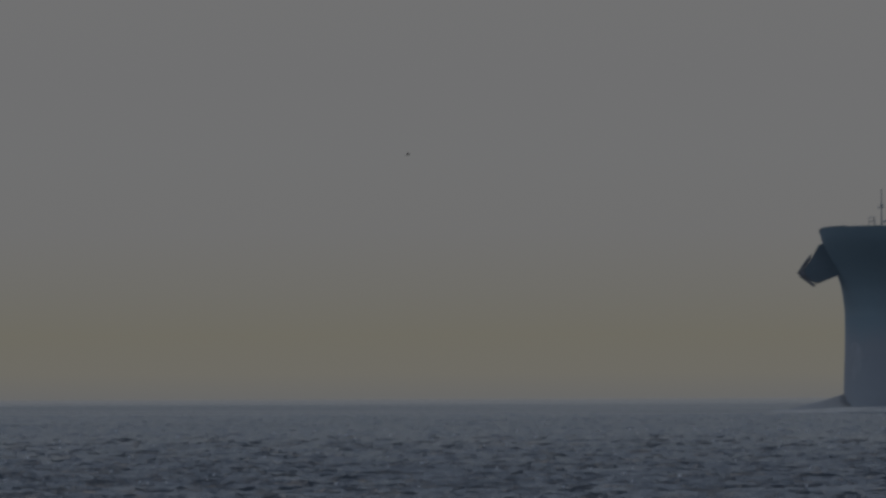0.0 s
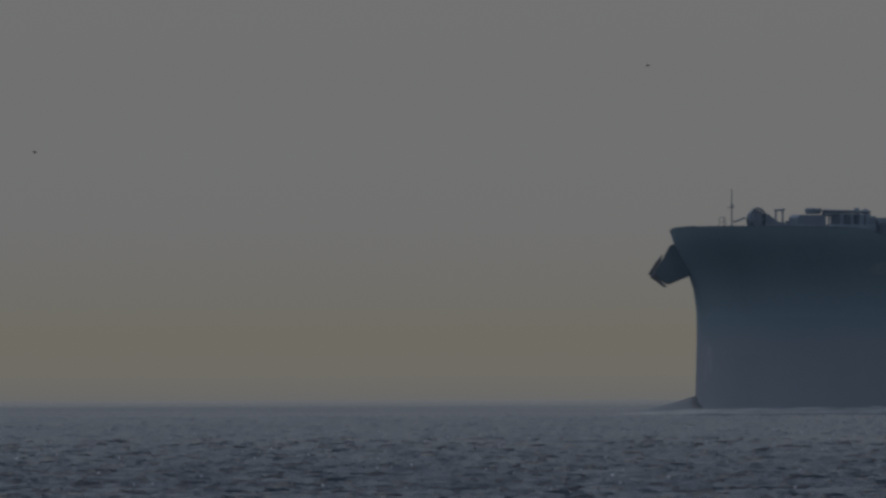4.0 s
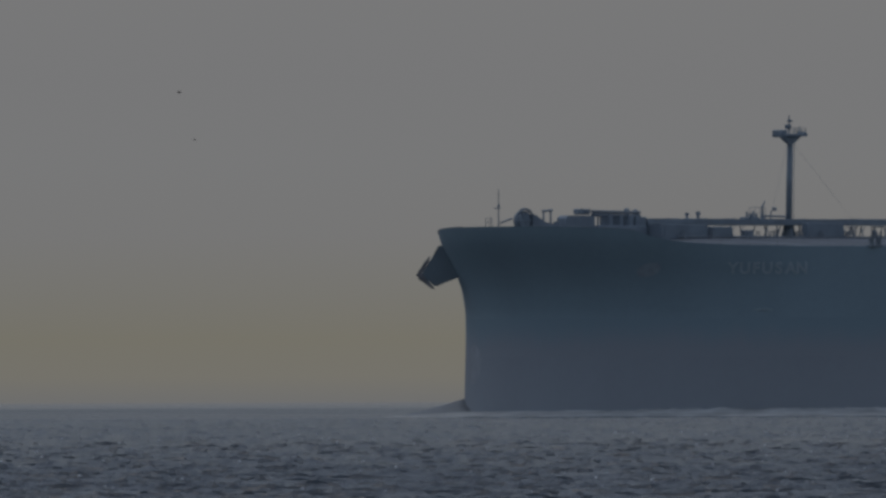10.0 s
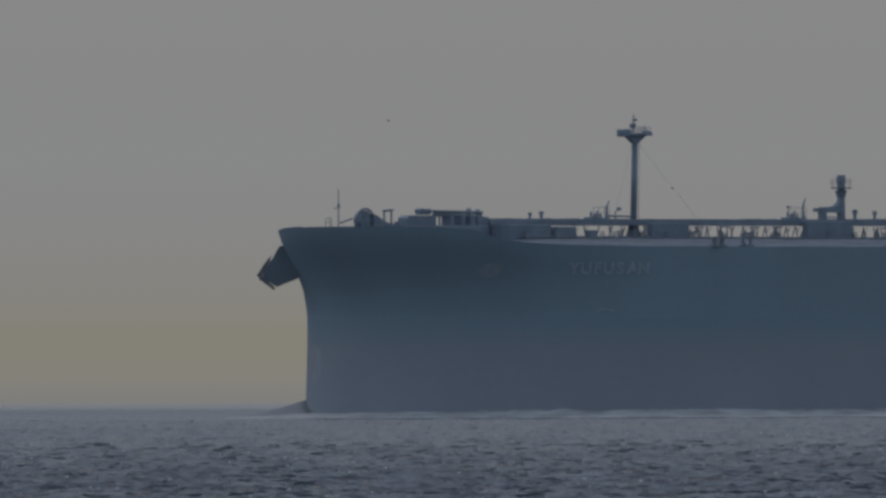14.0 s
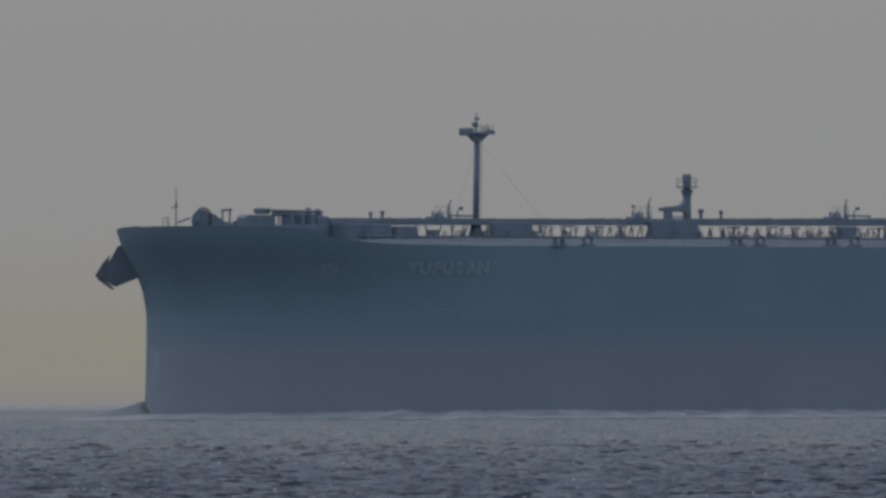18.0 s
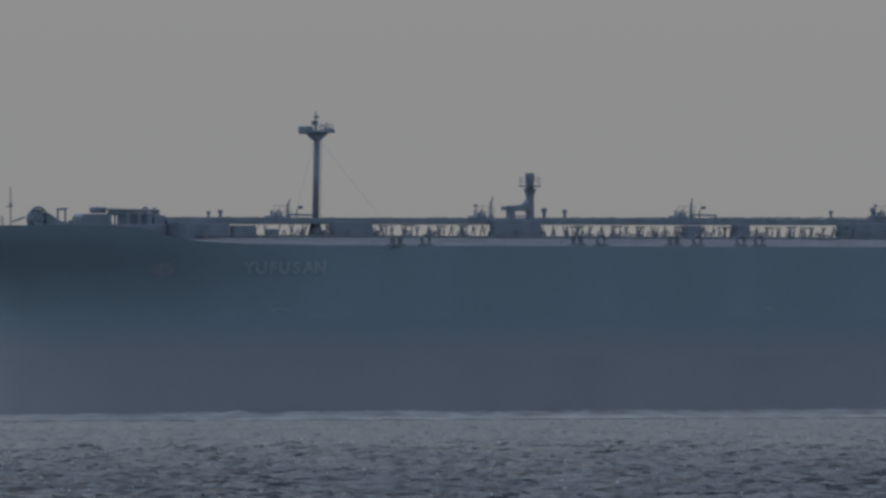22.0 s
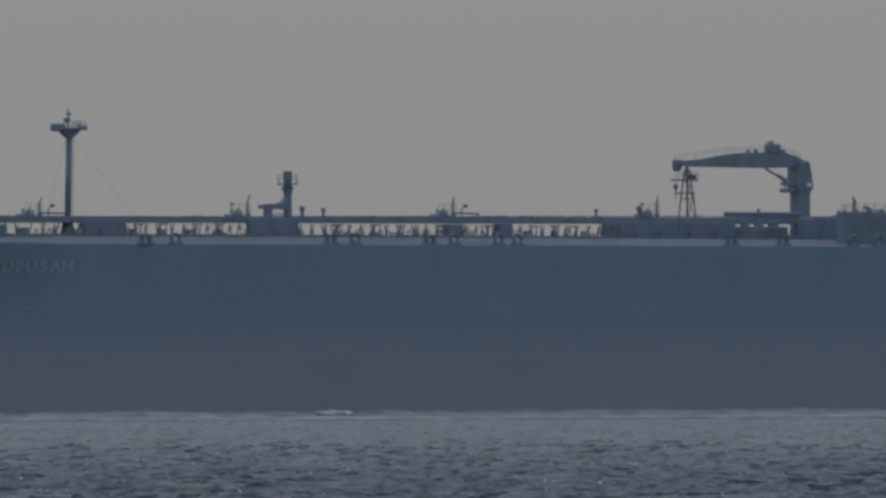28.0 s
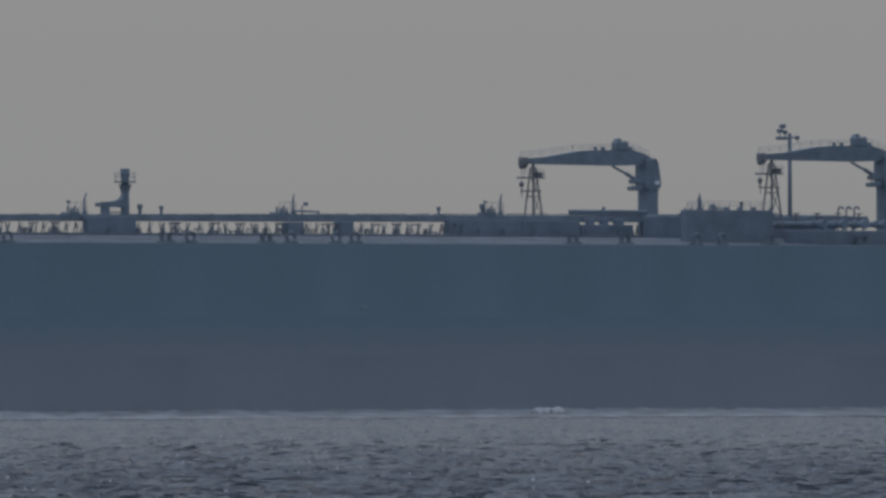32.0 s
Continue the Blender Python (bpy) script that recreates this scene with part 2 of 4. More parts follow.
def make_sea():
    fine = np.radians(np.linspace(-1.6, 1.6, 370))
    coarse = np.radians(np.linspace(1.6, 358.4, 92))[1:-1]
    ang = np.concatenate([fine, coarse])
    rad = np.concatenate([[0.01, 1, 5, 15, 40, 120, 250, 370], spread(400, 2250, 0.28), np.geomspace(2250, 7000, 50)[1:]])

    def waves(x, y, a, r):
        near = sea_height(x, y, 3, 0.0165, 1.4, 0.6, 1.3) * np.interp(r, (1000, 1790), (1, 0.04))
        far = sea_height(x, y, 5, 0.022, 2.2, 2.4, 5.0) * np.interp(r, (570, 1200, 1600, 1800, 2300), (0.1, 1, 0.9, 0.12, 0.06))
        return (near + far) * np.clip((r - 372) / 30, 0, 1) * (np.cos(a) > 0.9993)

    water = grid_mesh("water", ang, rad, waves, M_SEA, True)
    tagged(water, "dark grey-blue open sea with short choppy waves", "sea", kind="structure")
    ang2 = np.radians(np.linspace(-2.1, 2.1, 440))
    chop = grid_mesh("chop", ang2, spread(470, 1290, 0.38), lambda x, y, a, r: sea_height(x, y, 11, 0.0165, 1.4, 0.6, 1.3) - 0.012 - 0.25 * np.clip((510 - r) / 40, 0, 1) - 0.12 * np.clip((r - 1110) / 170, 0, 1), M_SEA, False)
    tagged(chop, "small dark wavelets running over the sea", "waves", kind="stuff")
    return chop


chop = make_sea()


def make_wavelets():
    """Short steep-fronted ripples scattered over the sea, broader further out."""
    rg = np.random.RandomState(17)
    vs, fs = [], []
    for _ in range(8600):
        fall = 0.0006 + 0.0061 * rg.uniform(0.02, 1.0) ** 0.75       # angle under the level line
        r = EYE / fall if fall > 0.0018 else 1430 + rg.uniform(0, 300)
        a = rg.uniform(-0.036, 0.036)
        k = r / 450
        w = rg.uniform(0.10, 0.46) * k ** 0.75
        h = rg.uniform(0.018, 0.045) * k ** 0.6
        if r < 620 and w > 0.36:                            # a few broad steep ones close by
            w, h = w * 1.4, h * 1.15
        front, back = h / math.tan(radians(rg.uniform(30, 50) if r < 1000 and rg.uniform() < 0.5 else rg.uniform(8, 24) * min(1.0, max(0.5, (1790 - r) / 860)))), h * rg.uniform(5, 9)
        x0, y0, z0 = r * math.sin(a), r * math.cos(a), rg.uniform(-0.02, 0.045) - r * r / (2 * EARTH)
        skew = rg.uniform(-0.5, 0.5)
        n0 = len(vs)
        for i in range(7):
            t = i / 3 - 1
            e = max(0.0, 1 - abs(t + 0.25 * skew * (1 - t * t)) ** 1.7) * h * (1 + 0.25 * rg.normal())
            x, y = x0 + t * w, y0 + skew * t * w
            vs += [(x, y - 0.1 * front / h, z0 - 0.1), (x, y + front, z0 + max(e, 0.0)), (x, y + front + back, z0 - 0.12)]
        for i in range(6):
            p = n0 + 3 * i
            fs += [(p, p + 3, p + 4, p + 1), (p + 1, p + 4, p + 5, p + 2)]
    me = bpy.data.meshes.new("wavelets")
    me.from_pydata(vs, [], fs)
    me.materials.append(M_SEA)
    return tagged(new("wavelets", me), "short steep dark ripples on the sea", "waves", kind="stuff")


wavelets = make_wavelets()


def make_flecks():
    """Tiny white balls on the crests that stand for glints of the sun."""
    rg = np.random.RandomState(21)
    bm = bmesh.new()
    for _ in range(150):
        r = rg.uniform(490, 1140)
        a = rg.uniform(-0.04, 0.04)
        x, y = r * math.sin(a), r * math.cos(a)
        k = rg.uniform(0.018, 0.044) * (r / 500) ** 0.7
        m = Matrix.Translation((x, y, 0.05 + rg.uniform(0, 0.05) - r * r / (2 * EARTH))) @ Matrix.Diagonal((rg.uniform(1, 1.8), 1, 1, 1))
        bmesh.ops.create_icosphere(bm, subdivisions=1, radius=k, matrix=m)
    return tagged(new("foam_flecks", mesh_of(bm, "foam_flecks", M_GLINT)), "tiny white flecks standing for sun glints on the waves", "foam", kind="stuff")


flecks = make_flecks()


# ---------------------------------------------------------------- the tanker
# its own axes: x aft from the stem, y to starboard, z up from the waterline
tanker = tagged(new("tanker"), "very large dark blue crude oil tanker in ballast, under way", "ship")
LOA, HALF, BOW = 333.0, 30.0, 45.0
EDGE, CAMBER = 17.0, 1.18


def stem_at(z):
    """How far aft of the deck's tip the stem lies at height z."""
    return float(np.interp(z, (-12, 0, 2, 5, 8, 10.2, 11.4, 12.6, 13.7, 14.5, 16.0, 17.5, 18.4, 19.3), (4.25, 4.25, 4.3, 4.5, 4.6, 4.55, 4.25, 3.85, 3.2, 2.65, 1.3, 0.05, -0.4, -0.7)))


def sheer(x):
    """Deck edge height: a raised bulwark round the bow, then level."""
    return float(np.interp(x, (0, 3, 6.0, 7.6, 9.2, 13, 20, 30), (19.2, 19.05, 18.75, 17.95, 17.5, 17.2, 17.05, EDGE)))


def camber(x, b):
    """How far the deck's middle stands over its edge, where it is b metres to each side."""
    return max(0.3, EDGE + CAMBER - sheer(x)) * b / HALF * float(np.interp(x, (8, 24), (0.25, 1)))


def flare(u):
    """How much of the stem's rake is left u metres along the bow's curve."""
    return 0.95 * math.exp(-(u / 16.0) ** 2)


def half_breadth(x, z):
    s = stem_at(z)
    if x < BOW:
        u = x
        for _ in range(12):
            u = x - s * flare(u)
        return HALF * math.sqrt(max(0.0, 1 - (1 - max(u, 0.0) / BOW) ** 2))
    if x > 270:
        low = np.interp(z, (-11, 0, 17), (4, 16, 25))
        f = (x - 270) / (LOA - 270)
        return HALF + (low - HALF) * f ** 1.8
    return HALF


def hull_strip(z_lo, z_hi, rows):
    """The shell plating between two heights, both sides; 'deck' follows the deck edge."""
    st = [BOW * (1 - math.cos(math.pi / 2 * i / 30)) for i in range(31)] + [BOW + 15 * i for i in range(1, 16)] + [280, 290, 300, 310, 320, 328, LOA]
    bm = bmesh.new()
    grid = []
    for j in range(rows + 1):
        line = []
        for n, u in enumerate(st):
            top = sheer(u) if z_hi == "deck" else z_hi
            z = z_lo + (top - z_lo) * j / rows
            x = u + stem_at(z) * flare(u)
            b = HALF * math.sqrt(max(0.0, 1 - (1 - u / BOW) ** 2)) if u < BOW else half_breadth(x, z)
            line.append((x, b, z))
        grid.append(line)
    for sgn in (-1, 1):
        vs = [[bm.verts.new((x, sgn * b, z)) for x, b, z in line] for line in grid]
        for j in range(rows):
            for i in range(len(st) - 1):
                bm.faces.new((vs[j][i], vs[j][i + 1], vs[j + 1][i + 1], vs[j + 1][i]))
        if sgn < 0:
            first = vs
    for j in range(rows):                                   # transom
        bm.faces.new((first[j][-1], vs[j][-1], vs[j + 1][-1], first[j + 1][-1]))
    bmesh.ops.remove_doubles(bm, verts=bm.verts, dist=0.001)
    return bm, grid


def make_hull():
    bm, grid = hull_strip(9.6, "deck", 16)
    hull = part("hull", bm, M_HULL, tanker, "dark blue topsides, paled in the paint to stand for haze", smooth=True)
    # haze's softening of the paint line is put into this band's colour
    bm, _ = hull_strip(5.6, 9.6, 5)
    part("boot_top", bm, M_BOOT, tanker, "band where blue and red paint meet, blended to stand for haze", smooth=True)
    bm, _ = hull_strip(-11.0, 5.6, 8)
    part("bottom_plating", bm, M_RED, tanker, "red antifouling paint above the waterline, greyed blue to stand for haze", smooth=True)
    # cambered deck
    top = grid[-1]
    bm = bmesh.new()
    rows = []
    for x, b, z in top:
        row = []
        for i in range(-6, 7):
            f = i / 6
            row.append(bm.verts.new((x, b * f, z - 0.02 + camber(x, b) * (1 - abs(f) ** 1.2))))
        rows.append(row)
    for r0, r1 in zip(rows, rows[1:]):
        for i in range(12):
            bm.faces.new((r0[i], r0[i + 1], r1[i + 1], r1[i]))
    bmesh.ops.remove_doubles(bm, verts=bm.verts, dist=0.001)
    part("deck", bm, M_DECK, tanker, "grey painted cambered main deck", smooth=True)
    return hull


hull = make_hull()


def deck_at(x, y):
    """Deck height under a point."""
    b = max(half_breadth(x, sheer(x)), 0.5)
    return sheer(x) - 0.02 + camber(x, b) * (1 - min(1, abs(y) / b) ** 1.2)


def shared(name, me, parent, m, label=""):
    ob = new(name, me)
    ob.parent = parent
    ob.matrix_basis = m
    if label:
        tagged(ob, label)
    return ob


def railing(bm, pts, h=1.05, r=0.03, gap=1.4):
    """Stanchions and two bars along a line of points."""
    for p, q in zip(pts, pts[1:]):
        p, q = Vector(p), Vector(q)
        n = max(1, round((q - p).length / gap))
        for i in range(n + 1):
            c = p.lerp(q, i / n)
            rod(bm, c, c + Vector((0, 0, h)), r, seg=4)
        for f in (0.55, 1.0):
            rod(bm, p + Vector((0, 0, h * f)), q + Vector((0, 0, h * f)), r * 0.8, seg=4)


# ---- bow: anchors in their bolsters, bulwark cap, name
def make_anchor(side):
    """Bolster and stockless anchor on the shoulder of the bow, pointing away from the shell."""
    x0, y0 = 7.06, 16.32 * side
    n = Vector((-0.743, 0.669 * side, 0))
    tn = Vector((0.669 * side, 0.743, 0)) * side
    m = Matrix(((n.x, tn.x, 0, x0), (n.y, tn.y, 0, y0), (0, 0, 1, 0), (0, 0, 0, 1)))
    bm = bmesh.new()
    prism(bm, ((-2.9, 17.6), (0.2, 17.35), (0.8, 15.95), (1.9, 14.5), (1.75, 14.0), (0.5, 13.05), (-0.6, 13.5), (-1.7, 14.05), (-2.9, 14.2)), -0.95, 0.95)
    bmesh.ops.bevel(bm, geom=list(bm.edges), offset=0.12, segments=2, affect='EDGES')
    bm.transform(m)
    part("anchor_bolster", bm, M_POD, tanker, "heavy dark steel pod that holds the stowed anchor")
    bm = one(rod, (-0.3, 0, 16.6), (2.0, 0, 14.0), 0.2, 0.26, 8)
    bm.transform(m)
    anchor = part("anchor", bm, M_RUST, tanker, "rusty stockless anchor")
    bm = one(box, 1.55, 2.3, -0.9, 0.9, 13.75, 14.3, 0.12)
    bm.transform(m)
    part("crown", bm, M_RUST, anchor)
    for s in (-1, 1):
        bm = one(prism, ((2.3, 14.05), (2.55, 14.25), (1.75, 15.5), (1.05, 16.35), (1.15, 15.7), (1.9, 14.5)), s * 0.6 - 0.24, s * 0.6 + 0.24)
        bm.transform(m)
        part("fluke", bm, M_RUST, anchor)
        bm = one(prism, ((0.55, 12.85), (0.85, 12.8), (2.2, 13.8), (1.7, 14.1)), s * 0.6 - 0.22, s * 0.6 + 0.22)
        bm.transform(m)
        part("tripping_palm", bm, M_RUST, anchor)


make_anchor(1)

cap = [(st, half_breadth(st + 0.001, sheer(st)), sheer(st)) for st in (0, 0.2, 0.6, 1.2, 2, 3, 4.2, 5.4, 6.4)]
for sgn in (-1, 1):
    bm = bmesh.new()
    for p, q in zip(cap, cap[1:]):
        rod(bm, (p[0], sgn * p[1], p[2]), (q[0], sgn * q[1], q[2]), 0.05, seg=6)
    part("bulwark_cap", bm, M_POD, hull, "rounded bulwark rail round the bow")


def letter(ch, x, z, h):
    """One welded letter on the shell."""
    cu = bpy.data.curves.new("letter", 'FONT')
    cu.body, cu.size, cu.align_x, cu.extrude, cu.offset = ch, h * 1.42, 'CENTER', 0.02, 0.05
    ob = bpy.data.objects.new("letter_curve", cu)
    me = bpy.data.meshes.new_from_object(ob)
    bpy.data.objects.remove(ob)
    me.materials.append(M_WHITE)
    b = half_breadth(x, z)
    db = (half_breadth(x + 0.3, z) - half_breadth(x - 0.3, z)) / 0.6
    yaw = -math.degrees(math.atan(db))
    lean = math.degrees(math.atan(half_breadth(x, z + 0.6) - half_breadth(x, z - 0.6)) / 1.2)
    o = shared("letter", me, hull, pose(x, -half_breadth(x, z - 0.6) - 0.05, z - 0.6, 90 + lean, 0, yaw), "pale painted name letter")
    return o


NAME_X = (14.35, 15.35, 16.3, 17.3, 18.35, 19.45, 20.55)
for ch, x in zip("YUFUSAN", NAME_X):
    letter(ch, x, 14.8, 1.18)


def shell_mark(name, x, z, w, h, mat, label, side=-1):
    """A thin rounded patch in another tone that follows the shell."""
    bm = bmesh.new()
    rings = []
    for k, lift in ((0.0, 0.05), (0.4, 0.05), (0.75, 0.045), (1.0, 0.0)):
        ring = []
        for i in range(20):
            a = math.tau * i / 20
            px, pz = x + 0.5 * k * w * math.cos(a), z + 0.5 * k * h * math.sin(a)
            ring.append(bm.verts.new((px, side * (half_breadth(px, pz) + lift), pz)))
        rings.append(ring)
    for p, q in zip(rings, rings[1:]):
        for i in range(20):
            bm.faces.new((p[i], q[i], q[(i + 1) % 20], p[(i + 1) % 20]))
    bmesh.ops.remove_doubles(bm, verts=bm.verts, dist=0.0005)
    part(name, bm, mat, hull, label, smooth=True)


shell_mark("anchor_pocket", 8.1, 14.6, 1.5, 1.5, M_STAIN, "faint rusty patch round the port anchor pocket")
shell_mark("tug_mark", 17.2, 10.4, 1.6, 0.35, M_FADE, "faint pale painted mark")
shell_mark("scuffed_paint", 7.7, 4.8, 3.0, 4.2, M_PALE, "pale patch low on the bow", 1)
shell_mark("tug_mark", 78.0, 10.5, 1.2, 0.5, M_FADE, "faint pale painted mark")

# ---- forecastle gear
bm = bmesh.new()
rod(bm, (0.6, 0, 19.0), (0.6, 0, 23.1), 0.075, 0.04, 8)
jack = part("jackstaff", bm, M_MAST, tanker, "thin bow light staff with small crosspieces")
part("crosspiece", one(rod, (0.0, 0, 21.1), (0.9, 0, 21.15), 0.05), M_MAST, jack)
part("lamp", one(box, 0.5, 0.74, -0.12, 0.12, 21.25, 21.5, 0.03), M_MAST, jack)
bm = bmesh.new()
railing(bm, ((-0.9, -0.6, 19.1), (-0.6, 0, 19.15), (-0.4, 0.9, 19.1)), 0.95, 0.04, 0.7)
part("bow_railing", bm, M_GEAR, tanker)
part("stay", one(rod, (0.9, 0, 19.6), (2.5, 0, 20.05), 0.10), M_GEAR, tanker)


def make_winch(x, y, z, r, w):
    """Mooring winch: a big drum between rimmed cheeks, gearbox, bed."""
    bm = bmesh.new()
    rod(bm, (x, y - w, z + r), (x, y + w, z + r), r * 0.62, seg=20)
    winch = part("mooring_winch", bm, M_GEAR, tanker, "large dark drum winch", smooth=False)
    for s in (0.1, 1):
        bm = bmesh.new()
        rod(bm, (x + 0.25, y + s * w - 0.1, z + r), (x + 0.25, y + s * w + 0.1, z + r), r * 0.85, seg=28)
        part("cheek", bm, M_GEAR, winch)
    bm = bmesh.new()
    for i in range(30):                                    # open gear wheel with spokes
        a0, a1 = math.tau * i / 30, math.tau * (i + 1) / 30
        rod(bm, (x + r * math.cos(a0), y - w, z + r + r * math.sin(a0)), (x + r * math.cos(a1), y - w, z + r + r * math.sin(a1)), 0.13, seg=6)
        if i % 5 == 0:
            rod(bm, (x, y - w, z + r), (x + r * math.cos(a0), y - w, z + r + r * math.sin(a0)), 0.08, seg=6)
    part("gear_wheel", bm, M_GEAR, winch)
    part("gearbox", one(box, x + 0.3, x + r * 1.5, y + w * 0.2, y + w * 0.9, z - 0.4, z + r * 1.25, 0.1, 0.0), M_GEAR, winch)
    part("bed", one(box, x - r * 1.1, x + r * 2.0, y - w * 1.1, y + w * 1.1, z - 0.45, z + 0.12, 0.05), M_GEAR, winch)
    return winch


make_winch(3.95, 0.0, 18.55, 1.25, 0.4)
bm = bmesh.new()
prism(bm, ((4.9, 18.6), (8.2, 18.6), (8.0, 19.45), (6.6, 19.7), (5.3, 20.4), (4.9, 20.5)), -0.7, 0.7)
part("chain_stopper", bm, M_HOUSE, tanker, "sloping dark steel chain stopper casing")
goal = part("goalpost_frame", one(rod, (6.8, 0, 20.85), (8.2, 0, 20.95), 0.12, seg=6), M_GEAR, tanker, "small steel goalpost for fairlead rollers")
for x in (6.95, 7.95):
    part("post", one(rod, (x, 0, 18.8), (x, 0, 20.85), 0.1, seg=6), M_GEAR, goal)
part("vent_head", one(rod, (8.7, 0, 18.7), (8.7, 0, 19.75), 0.22, 0.28, 8), M_GEAR, tanker)

bm = bmesh.new()
prism(bm, ((9.3, 18.0), (13.6, 18.0), (13.6, 20.3), (13.3, 20.4), (9.9, 20.4), (9.5, 20.1)), -0.7, 0.7)
house = part("windlass_house", bm, M_HOUSE, tanker, "low dark steel windlass house")
bm = bmesh.new()
rod(bm, (11.9, -0.5, 20.85), (11.9, 0.5, 20.85), 0.28, seg=14)
rod(bm, (12.9, -0.5, 20.85), (12.9, 0.5, 20.85), 0.26, seg=14)
box(bm, 11.6, 13.2, -0.4, 0.4, 20.5, 21.08, 0.08)
part("hydraulic_motor", bm, M_GEAR, house)
bm = bmesh.new()
for z in (20.75, 20.4):
    rod(bm, (13.4, -0.4, z + 0.1), (20.3, -0.4, z), 0.15, seg=8)
    rod(bm, (14.4, 0.5, z), (20.3, 0.5, z), 0.12, seg=8)
rack = part("pipe_rack", bm, M_PIPE, tanker, "rack of small pipes on posts")
for x in (14.3, 15.85, 17.35, 18.6, 20.0):
    part("post", one(rod, (x, -0.4, 17.9), (x, -0.4, 20.8), 0.10, seg=6), M_PIPE, rack)
bm = bmesh.new()
box(bm, 13.8, 20.9, -1.0, 1.0, 17.6, 19.38, 0.08)
part("deck_locker", bm, M_HOUSE, tanker)
for x, r, h in ((18.75, 0.33, 20.95), (20.0, 0.38, 20.8)):
    bm = bmesh.new()
    rod(bm, (x, 0, 18), (x, 0, h), r * 0.7, seg=10)
    ball(bm, (x, 0, h), r, 10, 7, (1, 1, 0.8))
    part("mushroom_vent", bm, M_GEAR, tanker)

for x0, x1, z1 in ((15.6, 16.1, 20.4), (17.1, 17.6, 20.4), (18.4, 19.1, 20.5), (19.3, 20.9, 20.3)):
    part("winch_stand", one(box, x0, x1, -0.8, 0.8, 19.2, z1, 0.07), M_HOUSE, tanker)
# breakwater behind the windlass
bm = bmesh.new()
prism(bm, ((21.0, 17.3), (21.6, 17.3), (21.25, 19.4), (21.0, 19.4)), -3, 3)
part("breakwater", bm, M_HOUSE, tanker, "transverse steel breakwater plate")


# ---- raised walkway over the cargo pipes
bm = bmesh.new()
box(bm, 20.9, 176, -0.85, 0.85, 19.66, 20.10, 0.03)
walkway = part("walkway", bm, M_GEAR, tanker, "long raised catwalk on splayed legs")
bm = bmesh.new()
for y in (-0.95, 0.95):
    box(bm, 20.9, 176, y - 0.07, y + 0.07, 19.42, 19.80, 0.02)
part("cable_tray", bm, M_GEAR, walkway)
bm = bmesh.new()
rg = random.Random(8)
for i in range(130):                                       # clamps and lagging lumps along the top
    x = 21.5 + i * 1.18 + rg.uniform(-0.3, 0.3)
    box(bm, x, x + rg.uniform(0.2, 0.9), -0.6, 0.6, 20.05, 20.10 + rg.uniform(0.02, 0.09))
tagged(part("pipe_clamps", bm, M_GEAR, walkway), kind="stuff")
leg_meshes = []
for s in (-1, 1):
    leg = bmesh.new()
    rod(leg, (0, 0.75 * s, 1.5), (-0.10, 1.2 * s, -0.05), 0.07, seg=6)
    if s < 0:
        rod(leg, (-0.04, -0.95, 0.85), (0.55, -0.75, 1.45), 0.04, seg=5)
    leg_meshes.append(mesh_of(leg, "leg", M_GEAR))
SOLID = ((22.2, 24.0), (24.0, 29.3), (30.8, 32.0), (35.6, 36.2), (44.8, 48.4), (67.0, 71.4), (94.3, 95.6), (101.5, 102.5), (117.2, 134.0))


def inside(x):
    return any(a <= x <= b for a, b in SOLID)


rng = random.Random(5)
x = 22.0
while x < 176:
    if not inside(x):
        for me in leg_meshes:
            shared("leg", me, walkway, pose(x, 0, 17.9))
    x += rng.uniform(1.25, 2.0)

for ob in (walkway, *walkway.children):
    if ob.data.users == 1:
        for v in ob.data.vertices:
            v.co.z += 0.33 * min(1, max(0, (v.co.x - 45) / 80))

# cargo lines along the deck with saddles
saddle = bmesh.new()
for s in (-0.32, 0.32):
    rod(saddle, (0, s * 0.4, 0.9), (0, s * 1.5, -0.3), 0.07, seg=5)
box(saddle, -0.12, 0.12, -0.42, 0.42, 0.02, 0.16, 0.02)
saddle_mesh = mesh_of(saddle, "saddle", M_PIPE)
tall = bmesh.new()
rod(tall, (0, -0.5, -0.3), (0, -0.5, 1.5), 0.05, seg=5)
rod(tall, (0, 0.5, -0.3), (0, 0.5, 1.5), 0.05, seg=5)
rod(tall, (0, -0.5, -0.2), (0, 0.5, 1.2), 0.05, seg=5)
rod(tall, (-0.45, -0.5, 0.0), (0.0, -0.5, 1.2), 0.05, seg=5)
box(tall, -0.1, 0.1, -0.75, 0.75, 1.38, 1.52, 0.02)
tall_mesh = mesh_of(tall, "pipe_support", M_PIPE)
for y, r, z in ((-2.7, 0.09, 18.22), (-1.3, 0.09, 18.24), (1.4, 0.09, 18.24), (2.8, 0.09, 18.22)):
    bm = bmesh.new()
    rod(bm, (23.5, y, z), (172, y, z), r, seg=10)
    for k in range(12):
        xx = 28 + k * 12.3
        rod(bm, (xx, y, z), (xx + 0.25, y, z), r * 1.35, seg=10)
    pipe = part("cargo_pipe", bm, M_PIPE, tanker, "long painted cargo pipe with flanges", smooth=False)
    x = 24.0 + rng.uniform(0, 2)
    while x < 172:
        shared("saddle", saddle_mesh, pipe, pose(x, y, z - 0.25))
        x += rng.uniform(3.2, 4.6)
    x = 51.0 + rng.uniform(0, 3)
    while x < 116 and abs(y) < 2:
        if not inside(x):
            shared("pipe_support", tall_mesh, pipe, pose(x, y * 1.6 + rng.uniform(-0.5, 0.5), 17.9))
        x += rng.uniform(5.0, 9.0)


